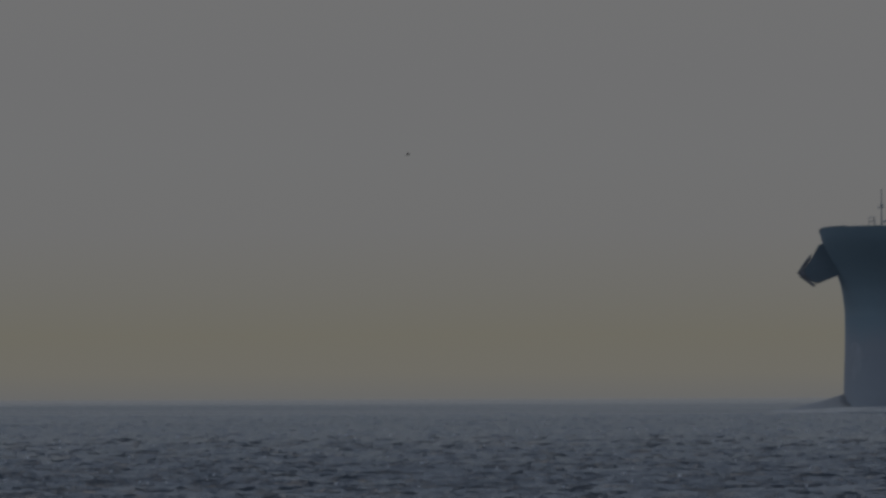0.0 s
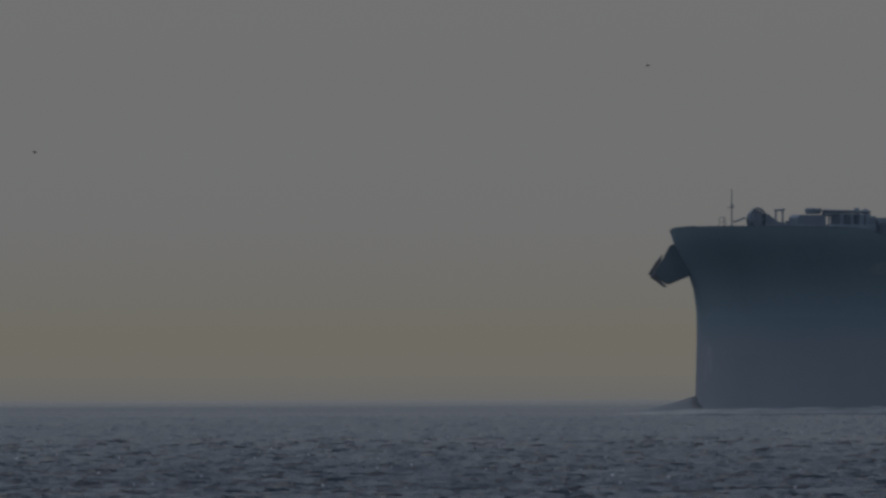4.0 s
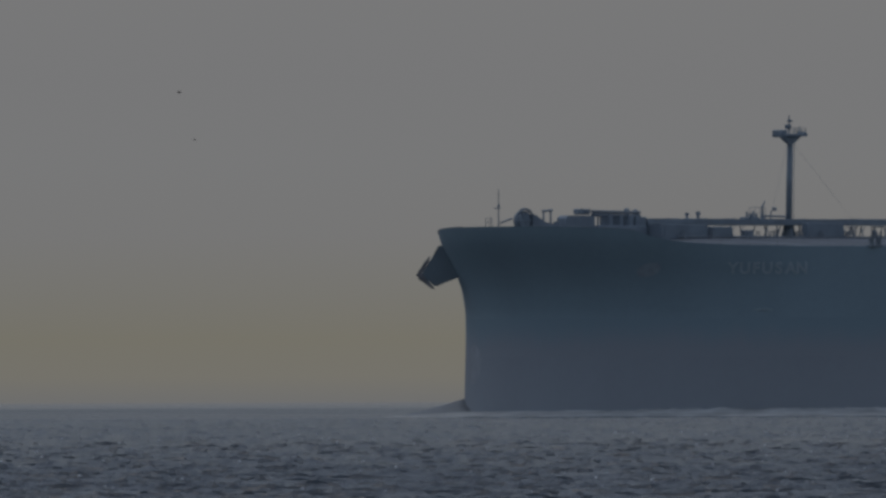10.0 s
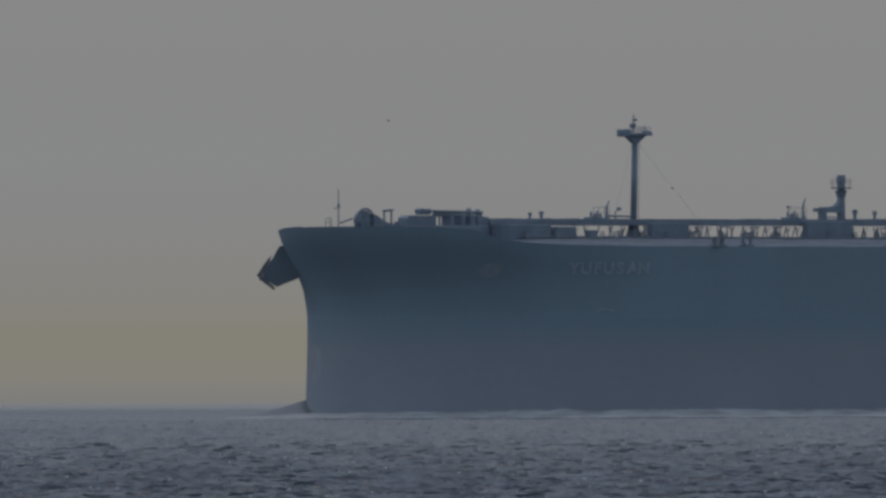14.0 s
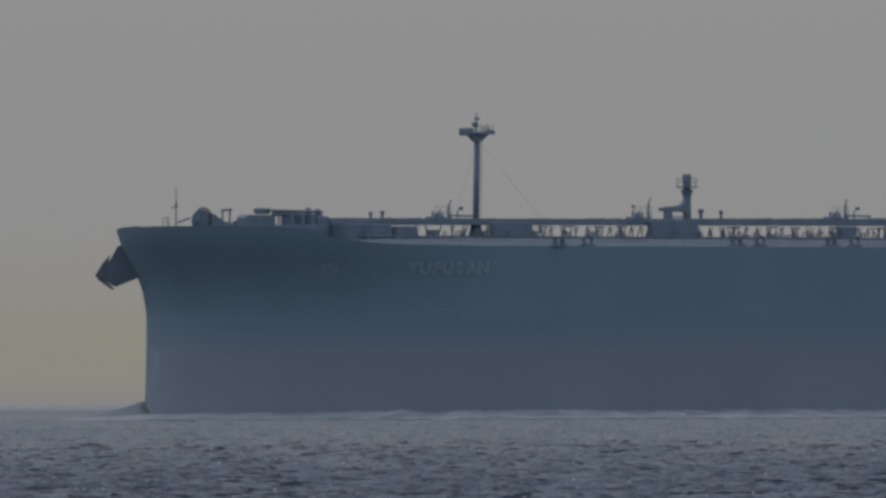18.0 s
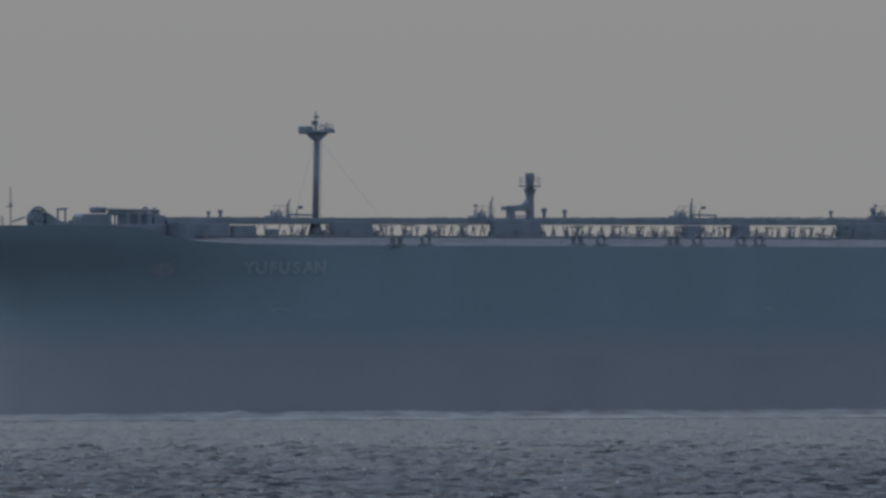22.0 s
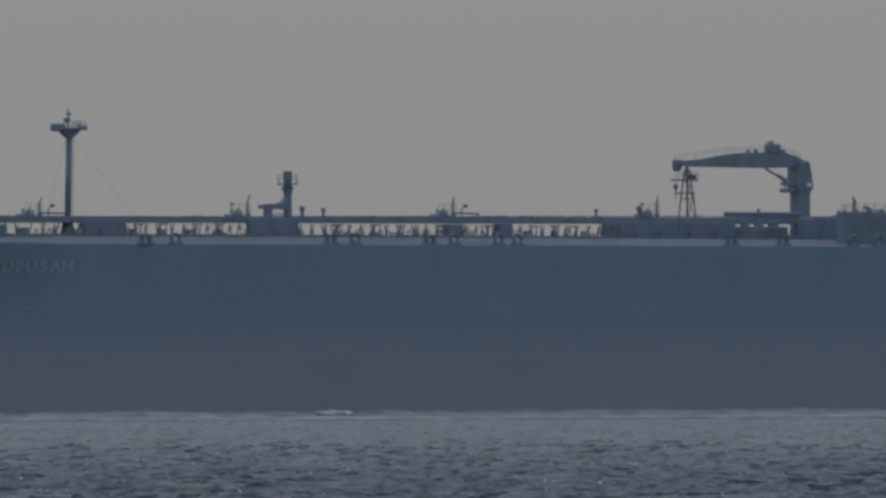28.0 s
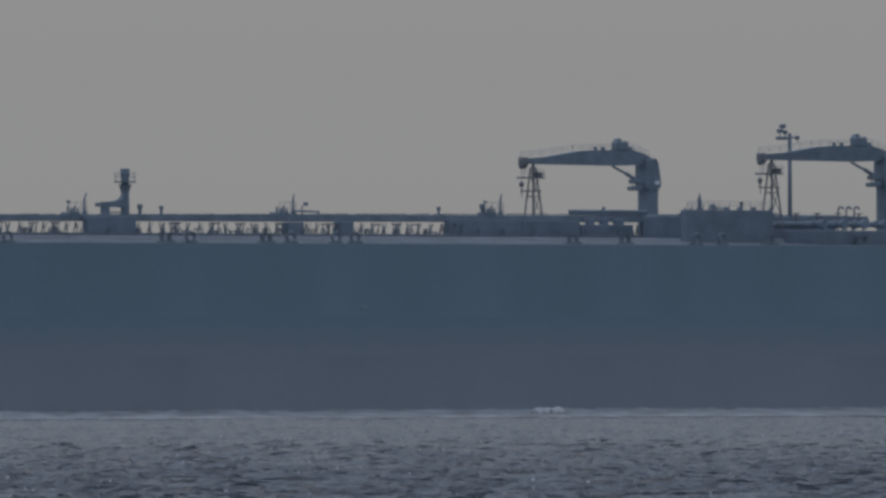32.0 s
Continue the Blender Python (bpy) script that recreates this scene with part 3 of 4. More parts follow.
def deck_box(name, x0, x1, y0, y1, z1, label="", mat=None):
    bm = bmesh.new()
    z0 = min(deck_at(x, y) for x in (x0, x1) for y in (y0, y1)) - 0.1
    box(bm, x0, x1, y0, y1, z0, z1, 0.06)
    ob = part(name, bm, mat or M_HOUSE, tanker, label)
    return ob


for kind, x0, x1, z1, label in (("valve_house", 22.13, 28.33, 19.5, "low dark steel valve house"), ("tank_hatch", 29.13, 31.9, 19.3, ""), ("tank_hatch", 33.93, 35.0, 18.95, ""),
                                ("pump_house", 42.75, 48.05, 19.75, "dark steel deck house under the catwalk"), ("vent_house", 65.2, 71.7, 20.0, "dark steel house at the foot of the vent post"),
                                ("tank_hatch", 92.43, 94.63, 19.5, ""), ("valve_house", 99.6, 101.5, 19.6, ""), ("pump_house", 114.83, 125.03, 19.85, "long dark steel deck house under the catwalk"),
                                ("pump_house", 125.07, 133.23, 19.8, "")):
    deck_box(kind, x0, x1, -2.25, -1.25, z1, label)


# small valves, stop cocks and pipe bends that stand on the deck under the catwalk
def valve_meshes():
    out = []
    for h, r in ((0.85, 0.28), (0.6, 0.22), (1.15, 0.2)):
        bm = bmesh.new()
        rod(bm, (0, 0, -0.1), (0, 0, h), 0.06, seg=6)
        rod(bm, (0, -0.05, h * 0.35), (0, 0.05, h * 0.35), 0.2, seg=8)
        for k in range(8):
            a0, a1 = math.tau * k / 8, math.tau * (k + 1) / 8
            rod(bm, (r * math.cos(a0), r * math.sin(a0), h), (r * math.cos(a1), r * math.sin(a1), h), 0.035, seg=4)
        out.append(("deck_valve", mesh_of(bm, "deck_valve", M_PIPE)))
    for w, h in ((0.9, 0.55), (1.4, 0.4)):
        bm = bmesh.new()
        rod(bm, (-w / 2, 0, -0.1), (-w / 2, 0, h), 0.09, seg=7)
        rod(bm, (-w / 2 - 0.05, 0, h), (w / 2 + 0.05, 0, h), 0.09, seg=7)
        rod(bm, (w / 2, 0, h), (w / 2, 0, -0.1), 0.09, seg=7)
        ball(bm, (0, 0, h), 0.17, 8, 6)
        out.append(("pipe_bend", mesh_of(bm, "pipe_bend", M_PIPE)))
    return out


rng = random.Random(12)
kinds = valve_meshes()
x = 29.4
while x < 133:
    name, me = rng.choice(kinds)
    if not inside(x):
        y = rng.choice((-2.2, -1.9, 1.8, 2.3)) + rng.uniform(-0.3, 0.3)
        shared(name, me, tanker, pose(x, y, deck_at(x, y), 0, 0, rng.uniform(-25, 25)))
    x += rng.uniform(2.6, 4.6)


# ---- masts
bm = bmesh.new()
rod(bm, (42.1, 0, 19.9), (42.35, 0, 28.9), 0.34, 0.31, 16)
rod(bm, (42.08, 0, 17.7), (42.1, 0, 19.9), 0.95, 0.42, 16)
mast = part("foremast", bm, M_MAST, tanker, "tall dark tubular mast with a wide top platform", smooth=True)
bm = bmesh.new()
box(bm, 40.5, 44.2, -0.8, 0.8, 28.92, 29.2, 0.06)
part("platform", bm, M_MAST, mast, "wide platform")
part("dodger", one(box, 40.35, 41.3, -0.75, 0.75, 28.8, 29.6, 0.12), M_MAST, mast)
part("floodlight", one(box, 43.6, 44.45, -0.4, 0.4, 29.0, 29.42, 0.08), M_MAST, mast)
bm = bmesh.new()
prism(bm, ((41.0, 28.95), (43.7, 28.95), (43.0, 28.45), (42.6, 28.15), (42.05, 28.15), (41.6, 28.45)), -0.35, 0.35)
part("bracket", bm, M_MAST, mast)
bm = bmesh.new()
railing(bm, ((42.7, -0.75, 29.15), (43.9, -0.75, 29.15), (43.9, 0.75, 29.15), (42.7, 0.75, 29.15)), 0.65, 0.03, 0.6)
part("platform_rail", bm, M_MAST, mast)
bm = bmesh.new()
rod(bm, (42.2, 0, 29.1), (42.2, 0, 31.15), 0.09, 0.06, 8)
part("topmast", bm, M_MAST, mast)
part("masthead_light", one(box, 41.75, 42.35, -0.25, 0.25, 29.7, 30.2, 0.08), M_MAST, mast)
part("horn", one(box, 42.05, 42.55, -0.2, 0.2, 30.45, 30.7, 0.05), M_MAST, mast)
part("aerial", one(rod, (43.6, 0, 29.1), (43.7, 0, 30.0), 0.05, seg=6), M_MAST, mast)
part("aerial", one(rod, (43.2, 0.3, 29.1), (43.2, 0.3, 29.9), 0.05, seg=6), M_MAST, mast)
bm = bmesh.new()
for y in (-0.2, 0.2):
    rod(bm, (42.62, y, 19.9), (42.82, y, 28.9), 0.03, seg=4)
for i in range(30):
    z = 20.1 + i * 0.3
    rod(bm, (42.63 + (z - 19.9) * 0.022, -0.2, z), (42.63 + (z - 19.9) * 0.022, 0.2, z), 0.022, seg=4)
part("ladder", bm, M_MAST, mast)

for x, y, z in ((36.0, -3.0, 18.3), (50.4, -3.2, 18.2)):
    part("stay", one(rod, (42.3 + (0.3 if x > 42 else -0.3), 0, 28.3), (x, y, z), 0.01, seg=5), M_MAST, mast, "thin wire stay")

# vent post with its goose-neck arm
bm = bmesh.new()
rod(bm, (72.1, 0, 19.8), (72.1, 0, 22.5), 0.46, 0.42, 14)
rod(bm, (72.1, 0, 22.5), (72.1, 0, 23.3), 0.42, 0.66, 14)
rod(bm, (72.1, 0, 23.3), (72.1, 0, 24.2), 0.40, 0.42, 14)
post = part("vent_post", bm, M_MAST, tanker, "stout vent post with a flared head and a side arm", smooth=False)
part("head", one(rod, (72.1, 0, 24.15), (72.1, 0, 24.92), 0.50, 0.46, 14), M_MAST, post)
part("platform", one(rod, (72.1, 0, 23.48), (72.1, 0, 23.62), 1.12, seg=16), M_MAST, post)
bm = bmesh.new()
ring = [(72.1 + 1.08 * math.cos(a), 1.08 * math.sin(a), 23.6) for a in np.linspace(0, 2 * math.pi, 11)]
railing(bm, ring, 0.9, 0.022, 0.7)
part("platform_rail", bm, M_MAST, post)
bm = bmesh.new()
prism(bm, ((69.0, 20.95), (71.2, 20.95), (71.9, 20.9), (71.9, 22.3), (71.3, 21.75), (70.4, 21.55), (69.0, 21.5)), -0.3, 0.3)
prism(bm, ((69.0, 19.9), (69.75, 19.9), (69.75, 21.0), (69.0, 21.0)), -0.3, 0.3)
part("vent_arm", bm, M_MAST, post)
part("lamp", one(box, 68.15, 68.7, -0.2, 0.2, 21.02, 21.42, 0.05), M_MAST, post)
part("lamp_bracket", one(rod, (68.5, 0, 21.2), (69.1, 0, 21.2), 0.05, seg=5), M_MAST, post)
bm = bmesh.new()
rod(bm, (69.8, -0.2, 20.45), (71.9, -0.2, 20.45), 0.07, seg=6)
part("pipe", bm, M_MAST, post)


def rise(x):
    """Height of the catwalk's top at x."""
    return 20.05 + 0.33 * min(1, max(0, (x - 45) / 80))


def make_davit(x, h=2.1, lean=0.35, arm=True):
    """Hose davit station on the catwalk: bent post, lamp, platform with thin rails."""
    z0 = rise(x)
    bm = bmesh.new()
    rod(bm, (x, 0, z0 - 0.2), (x - 0.02, 0, z0 + h * 0.72), 0.15, 0.11, 8)
    rod(bm, (x - 0.02, 0, z0 + h * 0.7), (x + lean, 0, z0 + h), 0.11, 0.06, 8)
    d = part("davit", bm, M_GEAR, tanker, "small bent steel davit on the catwalk")
    part("foot", one(rod, (x, 0, z0 - 0.05), (x, 0, z0 + 0.45), 0.32, 0.2, 8), M_GEAR, d)
    bm = bmesh.new()
    box(bm, x - 2.6, x - 1.2, -0.8, 0.8, z0 - 0.05, z0 + 0.3, 0.06)
    part("valve_stand", bm, M_GEAR, d)
    for u, w, h1 in ((-2.25, 0.14, 0.85), (-1.75, 0.2, 0.65), (-1.35, 0.12, 0.95)):
        part("valve", one(rod, (x + u, 0, z0 + 0.2), (x + u, 0, z0 + h1), w, w * 0.8, 8), M_GEAR, d)
    part("valve_post", one(rod, (x - 0.9, 0, z0), (x - 0.9, 0, z0 + 0.65), 0.12, seg=6), M_GEAR, d)
    if not arm:
        part("lamp_post", one(rod, (x - 2.2, 0, z0), (x - 2.2, 0, z0 + 1.35), 0.05, seg=6), M_GEAR, d)
        part("lamp", one(box, x - 2.35, x - 2.05, -0.15, 0.15, z0 + 1.25, z0 + 1.5, 0.04), M_GEAR, d)
    bm = bmesh.new()
    railing(bm, ((x - 2.7, -0.9, z0), (x - 0.4, -0.9, z0)), 1.3, 0.03, 0.8)
    part("rail", bm, M_GEAR, d)
    if arm:
        bm = bmesh.new()
        rod(bm, (x, 0, z0 + 0.42), (x + 3.6, 0, z0 + 0.36), 0.10, seg=6)
        rod(bm, (x + 1.2, 0, z0), (x + 1.2, 0, z0 + 0.9), 0.07, seg=6)
        rod(bm, (x + 3.5, 0, z0 - 0.1), (x + 3.5, 0, z0 + 0.4), 0.08, seg=6)
        part("hose_arm", bm, M_GEAR, d)
        bm = bmesh.new()
        rod(bm, (x + 1.2, 0, z0 + 0.85), (x + 1.6, 0, z0 + 1.15), 0.05, seg=5)
        box(bm, x + 1.5, x + 1.95, -0.2, 0.2, z0 + 0.98, z0 + 1.34, 0.08)
        part("floodlight", bm, M_GEAR, d)
    return d


make_davit(38.3, h=2.0)
make_davit(66.6, h=2.3, lean=0.3, arm=False)
make_davit(95.1, h=2.15, lean=0.1)
make_davit(124.0, h=2.2, lean=0.15, arm=False)
make_davit(152.5, h=2.4, lean=-0.2)


def make_vent(x, h, r=0.2, y=0.0, z0=None):
    z0 = rise(x) if z0 is None else z0
    bm = bmesh.new()
    rod(bm, (x, y, z0 - 0.1), (x, y, z0 + h), r * 0.6, seg=8)
    rod(bm, (x, y, z0 + h * 0.62), (x, y, z0 + h), r * 1.1, r * 0.9, seg=10)
    box(bm, x - r * 1.5, x + r * 2.2, y - r * 1.5, y + r * 1.5, z0 - 0.1, z0 + 0.12, 0.03)
    part("vent_head", bm, M_GEAR, tanker)


for x, h, r in ((27.4, 0.72, 0.22), (29.0, 0.85, 0.26), (74.1, 1.1, 0.3), (77.0, 0.95, 0.24), (115.3, 0.85, 0.22), (121.4, 1.15, 0.28), (138.6, 0.9, 0.2)):
    make_vent(x, h, r)


# ---- bitts and fairleads on the deck edge
def make_bitts(x, y):
    z = deck_at(x, y)
    bm = bmesh.new()
    box(bm, x - 0.95, x + 0.95, y - 0.45, y + 0.45, z - 0.1, z + 0.18, 0.04)
    b = part("mooring_bitt", bm, M_BITT, tanker, "pair of mooring bollards on a bed plate")
    for s in (-0.5, 0.5):
        bm = bmesh.new()
        rod(bm, (x + s, y, z + 0.1), (x + s, y, z + 0.85), 0.27, seg=12)
        rod(bm, (x + s, y, z + 0.85), (x + s, y, z + 0.98), 0.36, seg=12)
        part("bollard", bm, M_BITT, b)


def make_roller(x, y):
    z = deck_at(x, y)
    bm = bmesh.new()
    box(bm, x - 0.8, x + 0.8, y - 0.3, y + 0.3, z - 0.1, z + 0.2, 0.04)
    r = part("fairlead", bm, M_BITT, tanker, "roller fairlead on the deck edge")
    bm = bmesh.new()
    for i in range(14):
        a0, a1 = math.tau * i / 14, math.tau * (i + 1) / 14
        rod(bm, (x + 0.55 * math.cos(a0), y, z + 0.6 + 0.48 * math.sin(a0)), (x + 0.55 * math.cos(a1), y, z + 0.6 + 0.48 * math.sin(a1)), 0.15, seg=6)
    part("ring", bm, M_BITT, r)


for x in (28.6, 53.5, 67.0, 109.0, 116.3, 136.6, 150.0, 168.0):
    make_bitts(x, -27.6)
for x in (32.0, 56.2, 69.7, 75.8, 78.4, 125.6, 129.2):
    make_roller(x, -28.3)
for x in (30.0, 55.0, 68.0, 77.0, 128.0):
    make_bitts(x, 27.6)

# side railing
st = bmesh.new()
rod(st, (0, 0, -0.1), (0, 0, 1.0), 0.012, seg=4)
st_mesh = mesh_of(st, "stanchion", M_DECK)
for sgn in (-1, 1):
    pts = [(x, sgn * (half_breadth(x, EDGE) - 0.25), sheer(x)) for x in (13, 16, 20, 25, 31, 38, 46, 56, 110, 200)]
    bm = bmesh.new()
    for p, q in zip(pts, pts[1:]):
        for h in (0.5, 1.0):
            rod(bm, (p[0], p[1], p[2] + h), (q[0], q[1], q[2] + h), 0.008, seg=4, caps=False)
    rail = part("side_railing", bm, M_DECK, tanker, "thin deck edge railing")
    x = 13.0
    while x < 185 and sgn < 0:
        shared("stanchion", st_mesh, rail, pose(x, sgn * (half_breadth(x, EDGE) - 0.25), sheer(x)))
        x += 2.6


# ---- hose cranes, stowed forward on their rests
def make_crane(y):
    px = 162.0
    z0 = deck_at(px, y)
    bm = bmesh.new()
    rod(bm, (px, y, z0 - 0.1), (px, y, 23.5), 1.1, seg=20)
    rod(bm, (px, y, 23.3), (px, y, 23.7), 1.22, seg=20)
    crane = part("hose_crane", bm, M_MAST, tanker, "hose handling crane with its jib stowed level", smooth=False)
    bm = bmesh.new()
    prism(bm, ((160.9, 23.6), (163.05, 23.6), (163.15, 24.1), (162.75, 26.2), (162.4, 26.75), (161.0, 26.6)), y - 0.95, y + 0.95)
    bmesh.ops.bevel(bm, geom=list(bm.edges), offset=0.08, segments=1, affect='EDGES')
    part("slewing_tower", bm, M_MAST, crane)
    part("lamp", one(box, 162.1, 162.75, y - 1.08, y - 0.93, 23.9, 24.35, 0.03), M_LAMP, crane, "pale lamp on the tower")
    bm = bmesh.new()
    prism(bm, ((143.8, 26.15), (143.9, 26.6), (147.0, 26.8), (151.5, 27.42), (154.0, 27.58), (159.5, 27.62), (161.0, 27.25), (162.6, 26.65), (162.7, 26.2), (160.2, 26.0), (157.0, 25.92), (151.5, 25.98), (146.0, 26.02)), y - 0.42, y + 0.42)
    part("jib", bm, M_MAST, crane, "deep tapered box jib")
    bm = bmesh.new()
    box(bm, 143.65, 144.45, y - 0.5, y + 0.5, 25.8, 26.78, 0.14)
    rod(bm, (143.98, y - 0.3, 25.85), (143.98, y + 0.3, 25.85), 0.34, seg=14)
    part("jib_head", bm, M_RUST, crane, "rust-stained jib head sheave")
    bm = bmesh.new()
    box(bm, 157.1, 158.8, y - 0.55, y + 0.55, 27.5, 28.55, 0.15)
    rod(bm, (157.6, y - 0.3, 28.5), (157.6, y + 0.3, 28.5), 0.35, seg=12)
    box(bm, 158.3, 159.6, y - 0.3, y + 0.3, 27.5, 28.0, 0.08)
    part("hoist_winch", bm, M_MAST, crane)
    bm = bmesh.new()
    rod(bm, (158.4, y - 0.45, 25.1), (160.6, y - 0.45, 24.1), 0.22, seg=8)
    part("luffing_cylinder", bm, M_MAST, crane)
    part("piston_rod", one(rod, (156.5, y - 0.45, 25.85), (158.6, y - 0.45, 25.0), 0.14, seg=8), M_MAST, crane)
    bm = bmesh.new()
    box(bm, 159.0, 160.45, y - 0.9, y + 0.1, 23.3, 23.75, 0.08)
    box(bm, 159.1, 160.45, y - 0.8, y + 0.0, 24.05, 24.5, 0.08)
    for x in (159.05, 160.2):
        rod(bm, (x, y - 0.8, 23.6), (x, y - 0.8, 24.4), 0.06, seg=5)
    part("operator_stand", bm, M_MAST, crane)
    bm = bmesh.new()
    line = [(144.0, y + 0.4, 26.7), (147.0, y + 0.4, 26.88), (151.5, y + 0.4, 27.45), (156.8, y + 0.4, 27.6)]
    railing(bm, line, 0.62, 0.026, 1.5)
    part("jib_rail", bm, M_MAST, crane)
    bm = bmesh.new()
    railing(bm, [(159.6, y + 0.4, 27.6), (161.2, y + 0.4, 27.25), (162.5, y + 0.4, 26.7)], 0.75, 0.026, 0.9)
    part("jib_rail", bm, M_MAST, crane)
    for x in (154.3, 155.4):
        part("bracket", one(box, x, x + 0.25, y - 0.2, y + 0.2, 27.5, 27.95, 0.03), M_MAST, crane)
    bm = bmesh.new()
    rod(bm, (143.8, y, 26.0), (143.8, y, 24.1), 0.03, seg=4)
    part("hoist_wire", bm, M_RUST, crane)
    part("hook_block", one(box, 143.56, 144.04, y - 0.2, y + 0.2, 23.6, 24.15, 0.1), M_RUST, crane, "hanging hook block")
    part("hook", one(rod, (143.8, y, 23.65), (143.85, y, 22.5), 0.09, 0.04, seg=6), M_RUST, crane)
    # jib rest
    zb = deck_at(145.5, y)
    rest = part("jib_rest", one(rod, (145.45, y, 24.2), (145.45, y, 26.0), 0.17, seg=8), M_RUST, tanker, "four-legged steel jib rest tower")
    for sx, sy in ((-0.95, -0.95), (0.95, -0.95), (-0.95, 0.95), (0.95, 0.95)):
        part("leg", one(rod, (145.5 + sx, y + sy, zb - 0.1), (145.45 + sx * 0.2, y + sy * 0.2, 25.7), 0.10, 0.09, 7), M_RUST, rest)
    part("platform", one(box, 143.6, 146.6, y - 0.6, y + 0.6, 24.5, 24.68, 0.02), M_RUST, rest)
    part("lower_platform", one(box, 144.2, 146.0, y - 0.7, y + 0.7, 23.1, 23.24, 0.02), M_RUST, rest)
    bm = bmesh.new()
    railing(bm, ((143.6, y - 0.6, 24.65), (146.5, y - 0.6, 24.65)), 0.75, 0.035, 0.9)
    part("platform_rail", bm, M_RUST, rest)
    part("lamp_box", one(box, 145.9, 146.6, y - 0.3, y + 0.3, 24.6, 25.2, 0.05), M_RUST, rest)
    for i, (z, f) in enumerate(((18.5, 0.86), (20.4, 0.67), (22.6, 0.45))):
        for sgn in (-1, 1):
            z2, f2 = ((20.4, 0.67), (22.6, 0.45), (24.4, 0.28))[i]
            part("cross_brace", one(rod, (145.5 - sgn * 0.95 * f, y - 0.95 * f, z), (145.5 + sgn * 0.95 * f2, y - 0.95 * f2, z2), 0.05, seg=5), M_RUST, rest)
    bm = bmesh.new()
    for z, f in ((20.4, 0.67), (22.6, 0.45)):
        ring4 = [(145.5 + u * 0.95 * f, y + w * 0.95 * f, z) for u, w in ((-1, -1), (1, -1), (1, 1), (-1, 1))]
        for p, q in zip(ring4, ring4[1:] + ring4[:1]):
            rod(bm, p, q, 0.07, seg=5)
    part("brace", bm, M_RUST, rest)


make_crane(18.5)
make_crane(-18.5)

# ---- floodlight mast by the manifold
bm = bmesh.new()
rod(bm, (165.4, 0, 17.8), (165.4, 0, 29.2), 0.26, 0.2, 12)
lm = part("light_mast", bm, M_MAST, tanker, "slim floodlight mast with a crossarm", smooth=True)
bm = bmesh.new()
rod(bm, (164.2, 0, 28.65), (166.5, 0, 28.8), 0.1, seg=6)
box(bm, 163.7, 164.7, -0.4, 0.4, 28.5, 28.85, 0.05)
part("crossarm", bm, M_MAST, lm)
for x, z, w in ((163.95, 29.45, 0.5), (164.4, 29.95, 0.6), (164.75, 29.3, 0.35), (166.5, 28.75, 0.3)):
    bm = bmesh.new()
    box(bm, x - w / 2, x + w / 2, -0.25, 0.25, z - 0.2, z + 0.22, 0.06)
    rod(bm, (x, 0, z - 0.6), (x, 0, z - 0.1), 0.05, seg=5)
    part("floodlight", bm, M_MAST, lm)

# ---- manifold: long drip tray house to port, cross pipes, presentation flanges
mh = deck_box("manifold_house", 130.5, 142.8, -21.6, -20.6, 20.75, "plain grey steel manifold house")
for i in range(5):
    part("vent", one(box, 132.4 + i * 1.9, 132.9 + i * 1.9, -21.5, -21.0, 20.73, 21.05, 0.04), M_GEAR, mh)
bm = bmesh.new()
railing(bm, ((130.7, -21.5, 20.75), (142.6, -21.5, 20.75)), 0.85, 0.028, 1.5)
part("rail", bm, M_GEAR, mh)
bm = bmesh.new()
box(bm, 134.3, 144.2, -0.7, 0.7, 20.4, 20.62, 0.03)
for y in (-0.5, 0.0, 0.5):
    rod(bm, (134.2, y, 20.78), (144.3, y, 20.78), 0.2, seg=10)
for x in (134.6, 137.0, 141.0, 144.0):
    rod(bm, (x, 0, 17.8), (x, 0, 20.5), 0.12, seg=6)
part("pipe_bridge", bm, M_GEAR, tanker, "bundle of pipes on a steel bridge")
deck_box("pipe_casing", 133.35, 140.8, -2.25, -1.25, 19.4)
for x0, x1 in ((134.6, 135.4), (136.6, 137.4), (138.6, 139.6)):
    part("valve_block", one(box, x0, x1, -2.1, -1.4, 19.2, 20.0, 0.06), M_HOUSE, tanker)
deck_box("valve_house", 141.5, 160.0, -6.0, -3.0, 20.3, "long dark steel valve house at the manifold")
deck_box("valve_house", 150.0, 176.0, 4.0, 6.0, 20.6)
deck_box("save_all", 144.0, 158.0, -27.0, -22.0, 18.6, "dark steel drip tray below the manifold")
for i in range(4):
    xx = 147.0 + i * 3.0
    bm = bmesh.new()
    rod(bm, (xx, -24.5, 19.3), (xx, -8.0, 19.3), 0.3, seg=12)
    rod(bm, (xx, -24.9, 19.3), (xx, -24.45, 19.3), 0.48, seg=14)
    rod(bm, (xx, -23.6, 19.3), (xx, -23.2, 19.3), 0.44, seg=14)
    cp = part("manifold_pipe", bm, M_GEAR, tanker, "transverse loading pipe with a flanged end")
    bm = bmesh.new()
    rod(bm, (xx, -20.6, 19.3), (xx, -20.6, 20.5), 0.12, seg=6)
    for k in range(12):
        a0, a1 = math.tau * k / 12, math.tau * (k + 1) / 12
        rod(bm, (xx + 0.4 * math.cos(a0), -20.6 + 0.4 * math.sin(a0), 20.45), (xx + 0.4 * math.cos(a1), -20.6 + 0.4 * math.sin(a1), 20.45), 0.05, seg=4)
    part("handwheel", bm, M_RUST, cp)
